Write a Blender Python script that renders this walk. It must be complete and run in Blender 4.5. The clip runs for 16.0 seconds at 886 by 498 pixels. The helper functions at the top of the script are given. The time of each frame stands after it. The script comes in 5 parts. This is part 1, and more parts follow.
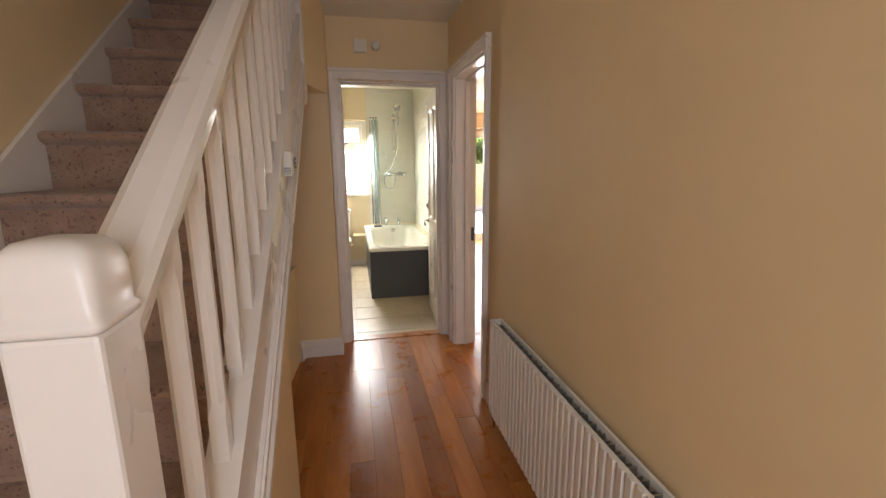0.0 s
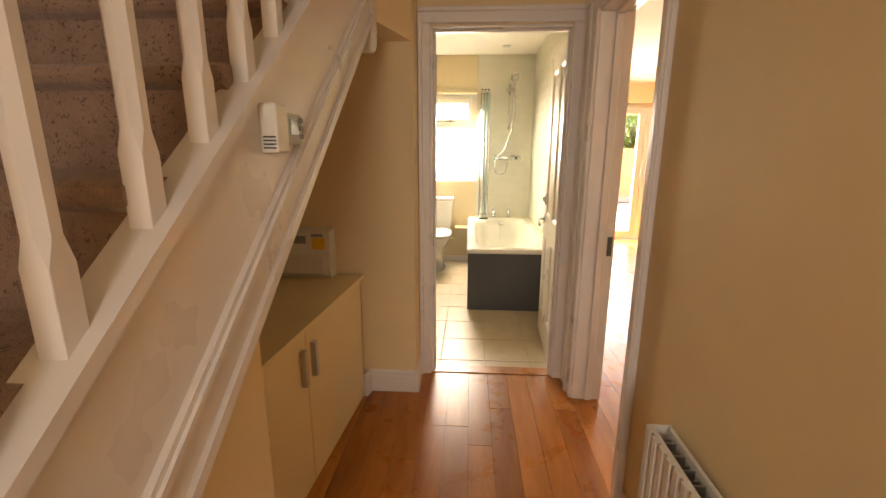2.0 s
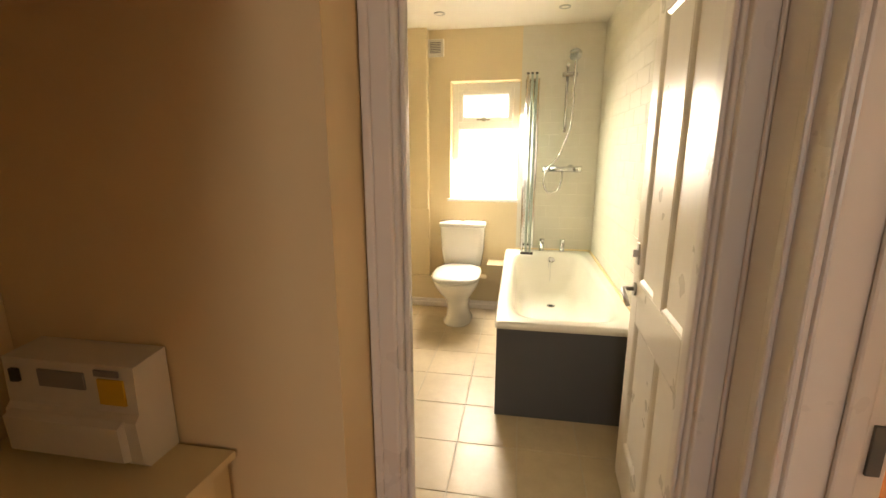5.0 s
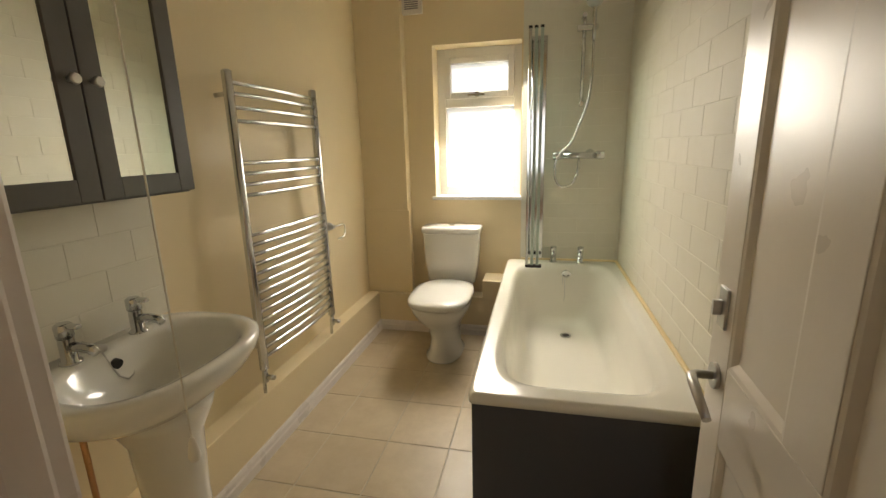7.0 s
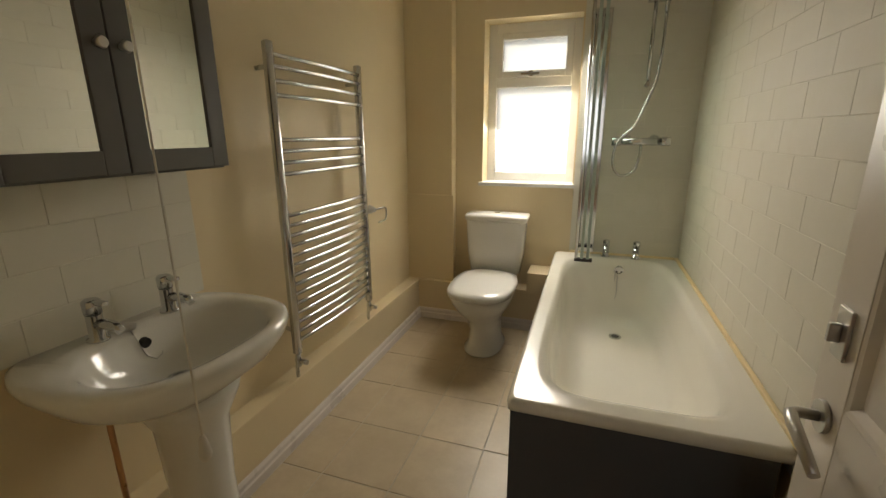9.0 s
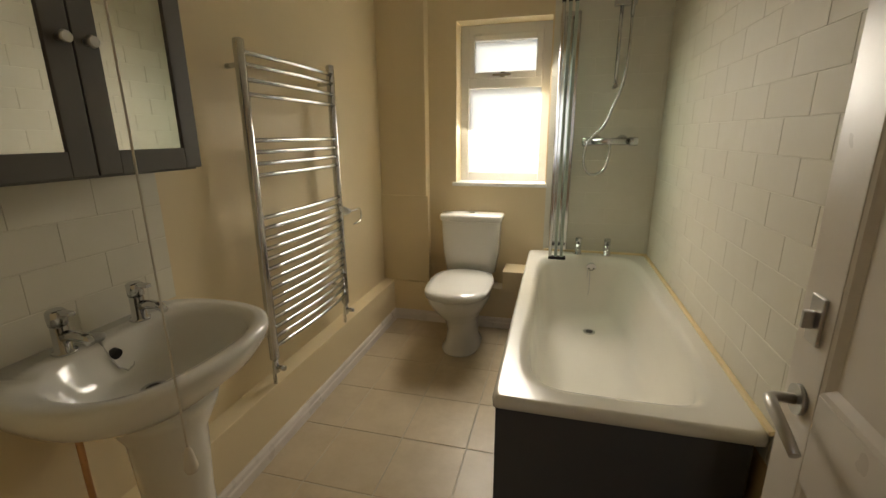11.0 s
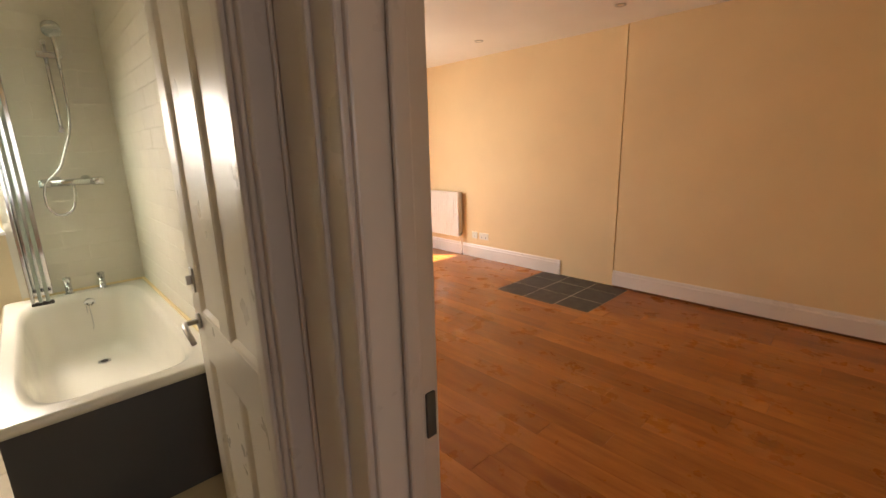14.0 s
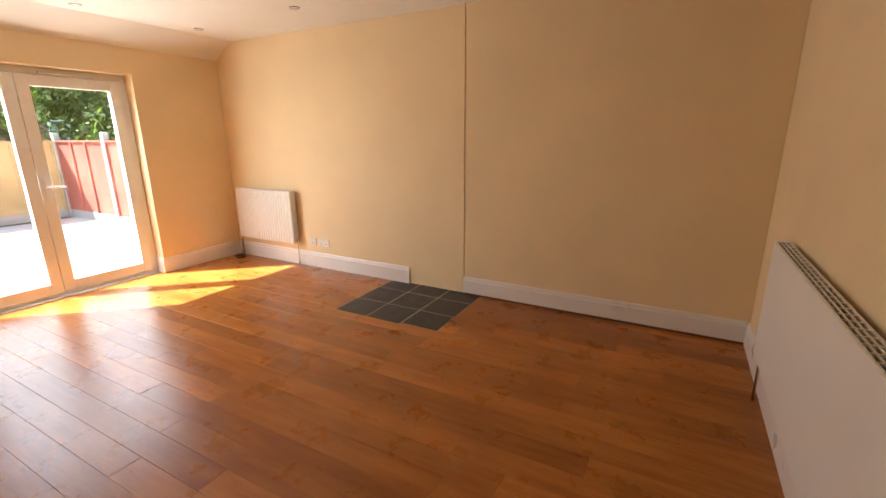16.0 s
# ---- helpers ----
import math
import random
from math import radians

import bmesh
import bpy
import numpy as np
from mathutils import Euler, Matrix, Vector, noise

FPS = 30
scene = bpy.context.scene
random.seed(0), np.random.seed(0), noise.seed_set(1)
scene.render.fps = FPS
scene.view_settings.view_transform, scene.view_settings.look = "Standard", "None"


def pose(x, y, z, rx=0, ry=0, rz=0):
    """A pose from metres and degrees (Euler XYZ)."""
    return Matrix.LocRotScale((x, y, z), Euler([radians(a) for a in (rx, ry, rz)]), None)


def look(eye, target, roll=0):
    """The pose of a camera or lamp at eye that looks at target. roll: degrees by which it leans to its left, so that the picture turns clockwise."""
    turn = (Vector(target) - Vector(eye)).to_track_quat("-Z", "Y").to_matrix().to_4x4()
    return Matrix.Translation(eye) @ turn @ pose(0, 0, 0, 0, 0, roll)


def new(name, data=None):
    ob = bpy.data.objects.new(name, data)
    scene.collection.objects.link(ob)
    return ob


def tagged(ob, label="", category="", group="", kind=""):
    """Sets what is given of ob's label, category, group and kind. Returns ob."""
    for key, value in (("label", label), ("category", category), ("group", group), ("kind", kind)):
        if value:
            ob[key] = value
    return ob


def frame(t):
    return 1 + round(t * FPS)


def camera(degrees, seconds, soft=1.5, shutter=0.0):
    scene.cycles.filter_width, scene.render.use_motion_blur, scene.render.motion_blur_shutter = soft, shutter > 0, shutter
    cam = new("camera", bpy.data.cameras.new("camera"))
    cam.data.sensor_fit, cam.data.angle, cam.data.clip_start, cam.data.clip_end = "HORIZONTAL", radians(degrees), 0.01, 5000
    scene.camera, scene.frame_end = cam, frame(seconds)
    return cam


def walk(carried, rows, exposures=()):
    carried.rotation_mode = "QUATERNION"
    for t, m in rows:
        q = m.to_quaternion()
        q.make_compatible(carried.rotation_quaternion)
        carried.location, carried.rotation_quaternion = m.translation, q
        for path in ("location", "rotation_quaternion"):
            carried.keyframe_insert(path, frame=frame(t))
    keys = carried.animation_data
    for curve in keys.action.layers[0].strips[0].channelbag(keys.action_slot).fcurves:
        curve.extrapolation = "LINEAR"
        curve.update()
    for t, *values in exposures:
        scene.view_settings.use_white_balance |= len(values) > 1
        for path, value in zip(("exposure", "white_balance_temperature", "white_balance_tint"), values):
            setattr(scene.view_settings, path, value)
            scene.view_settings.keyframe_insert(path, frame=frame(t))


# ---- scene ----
cam = camera(91.2, 16.0)
PATH = [
    (0, (-0.003, -0.042, 1.409), (0.39, 1.88, 1.019), -0.4),
    (0.5, (0.089, 0.154, 1.408), (0.146, 2.112, 1.002), 0.2),
    (1, (0.08, 0.399, 1.397), (0.185, 2.351, 0.974), 0.4),
    (1.5, (0.075, 0.59, 1.404), (0.193, 2.537, 0.965), -0.2),
    (2, (0.146, 0.863, 1.374), (0.026, 2.807, 0.917), 0.2),
    (2.5, (0.182, 1.089, 1.388), (-0.046, 3.025, 0.938), 0.3),
    (3, (0.14, 1.368, 1.386), (-0.025, 3.3, 0.894), -0.2),
    (3.5, (0.103, 1.585, 1.406), (0.003, 3.528, 0.94), -1.2),
    (4, (0.117, 1.833, 1.386), (-0.078, 3.762, 0.896), -0.9),
    (4.5, (0.167, 2.051, 1.407), (-0.105, 3.984, 0.971), -0.2),
    (6.8, (0.354, 3.108, 1.316), (-0.133, 4.996, 0.871), -1.3),
    (7, (0.342, 3.155, 1.322), (-0.089, 5.055, 0.87), -1.5),
    (7.5, (0.297, 3.239, 1.328), (-0.055, 5.154, 0.871), -2.2),
    (8, (0.285, 3.271, 1.321), (-0.054, 5.186, 0.856), -1.6),
    (8.5, (0.305, 3.283, 1.305), (-0.248, 5.141, 0.815), -0.1),
    (8.7, (0.314, 3.281, 1.304), (-0.307, 5.113, 0.795), -0.3),
    (11, (0.277, 3.267, 1.301), (-0.21, 5.138, 0.792), -0.4),
    (11.5, (0.217, 3.18, 1.317), (0.16, 5.126, 0.855), -1.6),
    (12, (0.233, 3.063, 1.307), (0.369, 5.007, 0.86), -2.6),
    (12.5, (0.3, 2.901, 1.304), (0.648, 4.823, 0.877), -3.5),
    (13, (0.267, 2.712, 1.368), (1.09, 4.467, 0.874), -1.2),
    (13.5, (0.308, 2.59, 1.387), (1.418, 4.183, 0.907), -1.0),
    (14, (0.35, 2.491, 1.409), (1.69, 3.903, 0.951), -1.6),
    (14.5, (0.426, 2.415, 1.465), (1.968, 3.588, 0.969), -1.3),
    (15, (0.644, 2.517, 1.454), (2.39, 3.373, 0.987), -0.3),
    (15.5, (0.84, 2.614, 1.443), (2.624, 3.398, 0.996), -1.4),
    (16, (1.019, 2.698, 1.428), (2.717, 3.622, 0.916), -0.4),
]
EXPOSURES = [(0, 3.20, 6300, 10), (1.0, 3.25, 7500, 12), (2.5, 3.50, 8200, 13), (4.5, 3.40, 8200, 13), (7, 2.05, 7200, 10), (8.5, 1.50, 7100, 10),
             (11, 1.50, 7200, 10), (12.5, 1.55, 7300, 12), (13.5, 2.15, 7300, 14), (14.2, 2.35, 7400, 14), (15, 2.35, 6800, 11), (16, 2.30, 6500, 9)]
walk(cam, [(t, look(eye, target, roll)) for t, eye, target, roll in PATH], EXPOSURES)

# ---- light ----
SUN_TO = Vector((-1.07, 1.23, 1.86)).normalized()
world = bpy.data.worlds.new("sky")
scene.world = world
world.use_nodes = True
wn = world.node_tree
sky = wn.nodes.new("ShaderNodeTexSky")
sky.sky_type, sky.sun_disc = "NISHITA", False
sky.sun_elevation = math.asin(SUN_TO.z)
sky.sun_rotation = math.atan2(SUN_TO.x, SUN_TO.y)
wn.links.new(sky.outputs[0], wn.nodes["Background"].inputs[0])
wn.nodes["Background"].inputs[1].default_value = 0.15

sun = new("sun", bpy.data.lights.new("sun", "SUN"))
sun.data.energy, sun.data.angle, sun.data.color = 5.0, radians(0.6), (1.0, 0.97, 0.92)
sun.matrix_world = look((0, 0, 0), -SUN_TO)


def sky_lamp(name, eye, target, w, h, watts, colour=(1.0, 0.97, 0.92)):
    lamp = new(name, bpy.data.lights.new(name, "AREA"))
    lamp.data.shape, lamp.data.size, lamp.data.size_y = "RECTANGLE", w, h
    lamp.data.energy, lamp.data.color = watts, colour
    lamp.matrix_world = look(eye, target)
    return lamp


# daylight through the garden doors, the bathroom window and the glazed front door
sky_lamp("daylight_garden_doors", (2.68, 7.60, 1.05), (2.68, 5.0, 0.75), 1.5, 1.75, 9.0, (0.96, 0.98, 1.0))
sky_lamp("daylight_bathroom_window", (-0.09, 6.27, 1.5), (0.45, 5.30, 0.3), 0.5, 0.85, 5.6, (1.0, 0.96, 0.90)).data.spread = radians(145)
sky_lamp("daylight_front_door", (0.1, -1.42, 1.45), (0.1, 2.0, 1.1), 0.7, 1.3, 2.2, (0.95, 0.96, 1.0))


# ---- materials ----
def nodes_of(name):
    m = bpy.data.materials.new(name)
    m.use_nodes = True
    return m, m.node_tree, m.node_tree.nodes["Principled BSDF"]


def add(nt, kind, **values):
    n = nt.nodes.new(kind)
    for k, v in values.items():
        n.inputs[k].default_value = v
    return n


def position(nt, scale):
    g = nt.nodes.new("ShaderNodeNewGeometry")
    mp = nt.nodes.new("ShaderNodeMapping")
    mp.inputs["Scale"].default_value = scale
    nt.links.new(g.outputs["Position"], mp.inputs["Vector"])
    return mp.outputs["Vector"]


def mix_colour(nt, fac, a, b, blend="MIX"):
    n = nt.nodes.new("ShaderNodeMix")
    n.data_type, n.blend_type = "RGBA", blend
    for sock, v in ((n.inputs[0], fac), (n.inputs[6], a), (n.inputs[7], b)):
        if isinstance(v, bpy.types.NodeSocket):
            nt.links.new(v, sock)
        else:
            sock.default_value = v if not isinstance(v, tuple) else (*v[:3], 1)
    return n.outputs[2]


def ramp(nt, value, lo, hi):
    n = nt.nodes.new("ShaderNodeMapRange")
    n.inputs["From Min"].default_value, n.inputs["From Max"].default_value = lo, hi
    nt.links.new(value, n.inputs["Value"])
    return n.outputs[0]


def noise_of(nt, vec, scale, detail=3.0, rough=0.5):
    n = add(nt, "ShaderNodeTexNoise", Scale=scale, Detail=detail, Roughness=rough)
    nt.links.new(vec, n.inputs["Vector"])
    return n.outputs["Fac"]


def bump(nt, bsdf, height, strength, distance=0.002):
    b = add(nt, "ShaderNodeBump", Strength=strength, Distance=distance)
    nt.links.new(height, b.inputs["Height"])
    nt.links.new(b.outputs[0], bsdf.inputs["Normal"])


def paint(name, colour, rough=0.6, vary=0.06, grain=120, relief=0.15, coat=0.0):
    m, nt, b = nodes_of(name)
    v = position(nt, (1, 1, 1))
    big = noise_of(nt, v, 1.7, 4)
    dark = tuple(c * (1 - vary * 2) for c in colour)
    light = tuple(min(1, c * (1 + vary)) for c in colour)
    nt.links.new(mix_colour(nt, ramp(nt, big, 0.3, 0.7), dark, light), b.inputs["Base Color"])
    fine = noise_of(nt, v, grain, 3)
    bump(nt, b, fine, relief)
    r = nt.nodes.new("ShaderNodeMapRange")
    nt.links.new(noise_of(nt, v, 6, 4), r.inputs["Value"])
    r.inputs["To Min"].default_value, r.inputs["To Max"].default_value = max(0.05, rough - 0.1), min(1, rough + 0.1)
    nt.links.new(r.outputs[0], b.inputs["Roughness"])
    b.inputs["Coat Weight"].default_value = coat
    return m


def metal(name, colour, rough=0.12):
    m, nt, b = nodes_of(name)
    b.inputs["Metallic"].default_value = 1.0
    b.inputs["Base Color"].default_value = (*colour, 1)
    r = nt.nodes.new("ShaderNodeMapRange")
    nt.links.new(noise_of(nt, position(nt, (1, 1, 1)), 40, 3), r.inputs["Value"])
    r.inputs["To Min"].default_value, r.inputs["To Max"].default_value = rough * 0.6, rough * 1.5
    nt.links.new(r.outputs[0], b.inputs["Roughness"])
    return m


def wood_floor(name, along):
    m, nt, b = nodes_of(name)
    stretch = (7, 0.9, 7) if along == "y" else (0.9, 7, 7)
    info = nt.nodes.new("ShaderNodeObjectInfo")
    shift = nt.nodes.new("ShaderNodeVectorMath")
    shift.operation = "MULTIPLY_ADD"
    shift.inputs[1].default_value = (1, 1, 1)
    nt.links.new(position(nt, stretch), shift.inputs[0])
    scaled = nt.nodes.new("ShaderNodeVectorMath")
    scaled.operation = "SCALE"
    comb = nt.nodes.new("ShaderNodeCombineXYZ")
    for i in range(3):
        nt.links.new(info.outputs["Random"], comb.inputs[i])
    nt.links.new(comb.outputs[0], scaled.inputs[0])
    scaled.inputs["Scale"].default_value = 57.0
    nt.links.new(scaled.outputs[0], shift.inputs[2])
    v = shift.outputs[0]
    grain = noise_of(nt, v, 2.2, 6, 0.65)
    streak = noise_of(nt, v, 9.0, 4, 0.6)
    col = mix_colour(nt, ramp(nt, grain, 0.3, 0.72), (0.32, 0.100, 0.017), (0.53, 0.220, 0.052))
    col = mix_colour(nt, ramp(nt, streak, 0.66, 0.9), col, (0.20, 0.055, 0.010))
    tone = mix_colour(nt, info.outputs["Random"], (0.72, 0.64, 0.56), (1.16, 1.14, 1.08))
    col = mix_colour(nt, 1.0, col, tone, "MULTIPLY")
    # knots and dents, a few on each board
    vor = add(nt, "ShaderNodeTexVoronoi", Scale=3.2)
    mp = nt.nodes.new("ShaderNodeMapping")
    mp.inputs["Scale"].default_value = (0.30, 0.85, 0.3) if along == "y" else (0.85, 0.3, 0.3)
    nt.links.new(v, mp.inputs["Vector"])
    nt.links.new(mp.outputs[0], vor.inputs["Vector"])
    knot = ramp(nt, vor.outputs["Distance"], 0.06, 0.02)
    col = mix_colour(nt, knot, col, (0.10, 0.032, 0.010))
    nt.links.new(col, b.inputs["Base Color"])
    r = nt.nodes.new("ShaderNodeMapRange")
    nt.links.new(noise_of(nt, position(nt, (1, 1, 1)), 5, 5, 0.65), r.inputs["Value"])
    r.inputs["To Min"].default_value, r.inputs["To Max"].default_value = 0.20, 0.38
    b.inputs["Specular IOR Level"].default_value = 0.38
    nt.links.new(r.outputs[0], b.inputs["Roughness"])
    bump(nt, b, streak, 0.25, 0.0015)
    return m


def tile_material(name, colour, vary, rough, relief=0.1, speckle=None):
    m, nt, b = nodes_of(name)
    info = nt.nodes.new("ShaderNodeObjectInfo")
    v = position(nt, (1, 1, 1))
    a = tuple(c * (1 - vary) for c in colour)
    c2 = tuple(min(1, c * (1 + vary)) for c in colour)
    col = mix_colour(nt, info.outputs["Random"], a, c2)
    cloud = ramp(nt, noise_of(nt, v, 9, 5, 0.65), 0.35, 0.7)
    col = mix_colour(nt, cloud, col, speckle or tuple(c * 0.86 for c in colour))
    nt.links.new(col, b.inputs["Base Color"])
    r = nt.nodes.new("ShaderNodeMapRange")
    nt.links.new(noise_of(nt, v, 14, 4), r.inputs["Value"])
    r.inputs["To Min"].default_value, r.inputs["To Max"].default_value = rough * 0.7, rough * 1.4
    nt.links.new(r.outputs[0], b.inputs["Roughness"])
    bump(nt, b, noise_of(nt, v, 30, 4), relief)
    return m


def carpet_material(name):
    m, nt, b = nodes_of(name)
    v = position(nt, (1, 1, 1))
    fleck = noise_of(nt, v, 95, 3, 0.7)
    patch = noise_of(nt, v, 14, 4, 0.6)
    col = mix_colour(nt, ramp(nt, patch, 0.3, 0.7), (0.28, 0.165, 0.115), (0.39, 0.25, 0.18))
    col = mix_colour(nt, ramp(nt, fleck, 0.56, 0.68), col, (0.10, 0.055, 0.04))
    nt.links.new(col, b.inputs["Base Color"])
    b.inputs["Roughness"].default_value = 1.0
    b.inputs["Sheen Weight"].default_value = 0.3
    bump(nt, b, noise_of(nt, v, 260, 2), 0.9, 0.004)
    return m


def glass_material(name, rough=0.0, tint=(1, 1, 1)):
    m, nt, b = nodes_of(name)
    b.inputs["Base Color"].default_value = (*tint, 1)
    b.inputs["Transmission Weight"].default_value = 1.0
    b.inputs["Roughness"].default_value = rough
    b.inputs["IOR"].default_value = 1.45
    return m


def frosted_pane(name, tint=(0.6, 0.62, 0.62, 1)):
    """Obscure glass: it scatters the light that falls on it from behind, with a little gloss."""
    m, nt, b = nodes_of(name)
    sc, gl, mx = nt.nodes.new("ShaderNodeBsdfTranslucent"), nt.nodes.new("ShaderNodeBsdfGlossy"), nt.nodes.new("ShaderNodeMixShader")
    cloud = ramp(nt, noise_of(nt, position(nt, (1, 1, 1)), 3.0, 3), 0.3, 0.7)
    nt.links.new(mix_colour(nt, cloud, tuple(c * 0.88 for c in tint[:3]), tint), sc.inputs[0])
    gl.inputs["Roughness"].default_value = 0.3
    mx.inputs[0].default_value = 0.05
    nt.links.new(sc.outputs[0], mx.inputs[1])
    nt.links.new(gl.outputs[0], mx.inputs[2])
    nt.links.new(mx.outputs[0], nt.nodes["Material Output"].inputs[0])
    return m


def clear_pane(name, gloss=0.08, tint=(0.97, 0.99, 0.98)):
    m, nt, b = nodes_of(name)
    tr, gl, mx = nt.nodes.new("ShaderNodeBsdfTransparent"), nt.nodes.new("ShaderNodeBsdfGlossy"), nt.nodes.new("ShaderNodeMixShader")
    tr.inputs[0].default_value = (*tint, 1)
    gl.inputs["Roughness"].default_value = 0.02
    mx.inputs[0].default_value = gloss
    nt.links.new(tr.outputs[0], mx.inputs[1])
    nt.links.new(gl.outputs[0], mx.inputs[2])
    nt.links.new(mx.outputs[0], nt.nodes["Material Output"].inputs[0])
    return m


CREAM = paint("cream_wall_paint", (0.82, 0.63, 0.375), 0.7, 0.025, 160, 0.12)
BATH_CREAM = paint("bathroom_cream_paint", (0.80, 0.67, 0.44), 0.55, 0.025, 160, 0.12)
WHITE_CEILING = paint("white_ceiling_paint", (0.84, 0.80, 0.72), 0.8, 0.02, 150, 0.12)
GLOSS = paint("white_gloss_paint", (0.80, 0.74, 0.70), 0.30, 0.03, 60, 0.06, 0.1)
DOOR_PAINT = paint("door_gloss_paint", (0.82, 0.77, 0.70), 0.30, 0.03, 45, 0.12, 0.0)
UPVC = paint("white_upvc", (0.84, 0.83, 0.80), 0.3, 0.02, 80, 0.03)
RADIATOR_WHITE = paint("radiator_enamel", (0.80, 0.77, 0.73), 0.35, 0.02, 90, 0.04)
PLASTIC = paint("white_plastic", (0.78, 0.74, 0.66), 0.4, 0.03, 80, 0.03)
CERAMIC = paint("white_ceramic", (0.84, 0.83, 0.78), 0.08, 0.015, 30, 0.01, 0.5)
ACRYLIC = paint("bath_acrylic", (0.83, 0.80, 0.71), 0.2, 0.02, 30, 0.01, 0.2)
GREY_PANEL = paint("dark_grey_panel", (0.075, 0.078, 0.085), 0.5, 0.06, 90, 0.06)
GREY_FRAME = paint("grey_painted_wood", (0.115, 0.11, 0.10), 0.45, 0.08, 70, 0.1)
LAMINATE = paint("cream_laminate", (0.84, 0.69, 0.40), 0.45, 0.03, 70, 0.04)
# near-black for dark parts, and for solid pieces that paint the shade inside holes
DARK = paint("dark_parts_and_hole_shade", (0.02, 0.018, 0.016), 0.6, 0.1)
GREY_SCREEN = paint("grey_display", (0.30, 0.33, 0.32), 0.15, 0.05, 50, 0.02)
GREY_CASE = paint("grey_plastic", (0.42, 0.40, 0.35), 0.4, 0.04, 60, 0.03)
YELLOW = paint("yellow_label", (0.80, 0.50, 0.05), 0.5, 0.05)
GREY_LABEL = paint("grey_label", (0.28, 0.26, 0.25), 0.5, 0.08)
RUBBER = paint("black_cable", (0.03, 0.025, 0.02), 0.5, 0.1)
CORD = paint("off_white_cord", (0.75, 0.72, 0.64), 0.7, 0.05)
GROUT = paint("pale_grout", (0.60, 0.54, 0.43), 0.9, 0.08, 200, 0.3)
WALL_GROUT = paint("wall_grout", (0.78, 0.75, 0.64), 0.9, 0.06, 200, 0.3)
SUBFLOOR = paint("dark_floor_gap", (0.16, 0.06, 0.02), 0.9, 0.1)
CHROME = metal("chrome", (0.62, 0.63, 0.64), 0.10)
STEEL = metal("brushed_steel", (0.55, 0.54, 0.52), 0.32)
RAIL_CHROME = metal("satin_chrome", (0.62, 0.63, 0.64), 0.2)
BRASS = metal("copper_pipe", (0.65, 0.38, 0.20), 0.3)
WOOD = wood_floor("oiled_pine_boards", "y")
FLOOR_TILE = tile_material("beige_floor_tile", (0.60, 0.50, 0.35), 0.05, 0.35, 0.15, (0.53, 0.43, 0.29))
WALL_TILE = tile_material("white_wall_tile", (0.76, 0.73, 0.63), 0.02, 0.60, 0.08, (0.74, 0.71, 0.60))
SLATE = tile_material("black_slate", (0.038, 0.037, 0.040), 0.25, 0.5, 0.6, (0.060, 0.055, 0.055))
SLATE_GROUT = paint("slate_grout", (0.55, 0.51, 0.46), 0.9, 0.1)
CARPET = carpet_material("flecked_brown_carpet")
PANE = clear_pane("clear_pane")
FROSTED = frosted_pane("frosted_pane")
ETCHED = paint("etched_glass", (0.56, 0.48, 0.27), 0.35, 0.04, 60, 0.04)
ETCHED.node_tree.nodes["Principled BSDF"].inputs["Transmission Weight"].default_value = 0.3
SCREEN_GLASS = clear_pane("screen_glass", 0.10, (0.94, 0.97, 0.955))
SEAL = paint("green_glass_seal", (0.42, 0.50, 0.44), 0.3, 0.05, 60, 0.03)
MIRROR = metal("mirror_silver", (0.86, 0.88, 0.85), 0.012)


# ---- builders ----
def box(bm, x0, x1, y0, y1, z0, z1, bevel=0.0, seg=2):
    r = bmesh.ops.create_cube(bm, size=1.0)
    vs = r["verts"]
    for v in vs:
        v.co = Vector((x0 + (v.co.x + 0.5) * (x1 - x0), y0 + (v.co.y + 0.5) * (y1 - y0), z0 + (v.co.z + 0.5) * (z1 - z0)))
    if bevel:
        es = list({e for v in vs for e in v.link_edges})
        bmesh.ops.bevel(bm, geom=es, offset=bevel, segments=seg, affect="EDGES", profile=0.5)
    return bm


def boxes(*rows, bevel=0.0):
    bm = bmesh.new()
    for r in rows:
        box(bm, *r, bevel=bevel)
    return bm


def prism(bm, points, a0, a1, axis="x"):
    """A polygon in the other two axes, drawn out from a0 to a1 along axis."""
    def at(p, a):
        return {"x": (a, p[0], p[1]), "y": (p[0], a, p[1]), "z": (p[0], p[1], a)}[axis]
    lo = [bm.verts.new(at(p, a0)) for p in points]
    hi = [bm.verts.new(at(p, a1)) for p in points]
    n = len(points)
    bm.faces.new(lo), bm.faces.new(hi)
    for i in range(n):
        bm.faces.new((lo[i], lo[(i + 1) % n], hi[(i + 1) % n], hi[i]))
    bmesh.ops.recalc_face_normals(bm, faces=bm.faces)
    return bm


def tube(bm, points, r, seg=12):
    """A round rod through the points."""
    pts = [Vector(p) for p in points]
    rings, up = [], None
    for i, p in enumerate(pts):
        d = (pts[min(i + 1, len(pts) - 1)] - pts[max(i - 1, 0)]).normalized()
        if up is None:
            up = Vector((0, 0, 1)) if abs(d.z) < 0.9 else Vector((1, 0, 0))
        side = d.cross(up).normalized()
        up = side.cross(d).normalized()
        rr = r[i] if isinstance(r, (list, tuple)) else r
        rings.append([bm.verts.new(p + rr * (math.cos(a) * side + math.sin(a) * up)) for a in [2 * math.pi * k / seg for k in range(seg)]])
    for a, b in zip(rings, rings[1:]):
        for k in range(seg):
            f = bm.faces.new((a[k], a[(k + 1) % seg], b[(k + 1) % seg], b[k]))
            f.smooth = True
    bm.faces.new(rings[0][::-1]), bm.faces.new(rings[-1])
    return bm


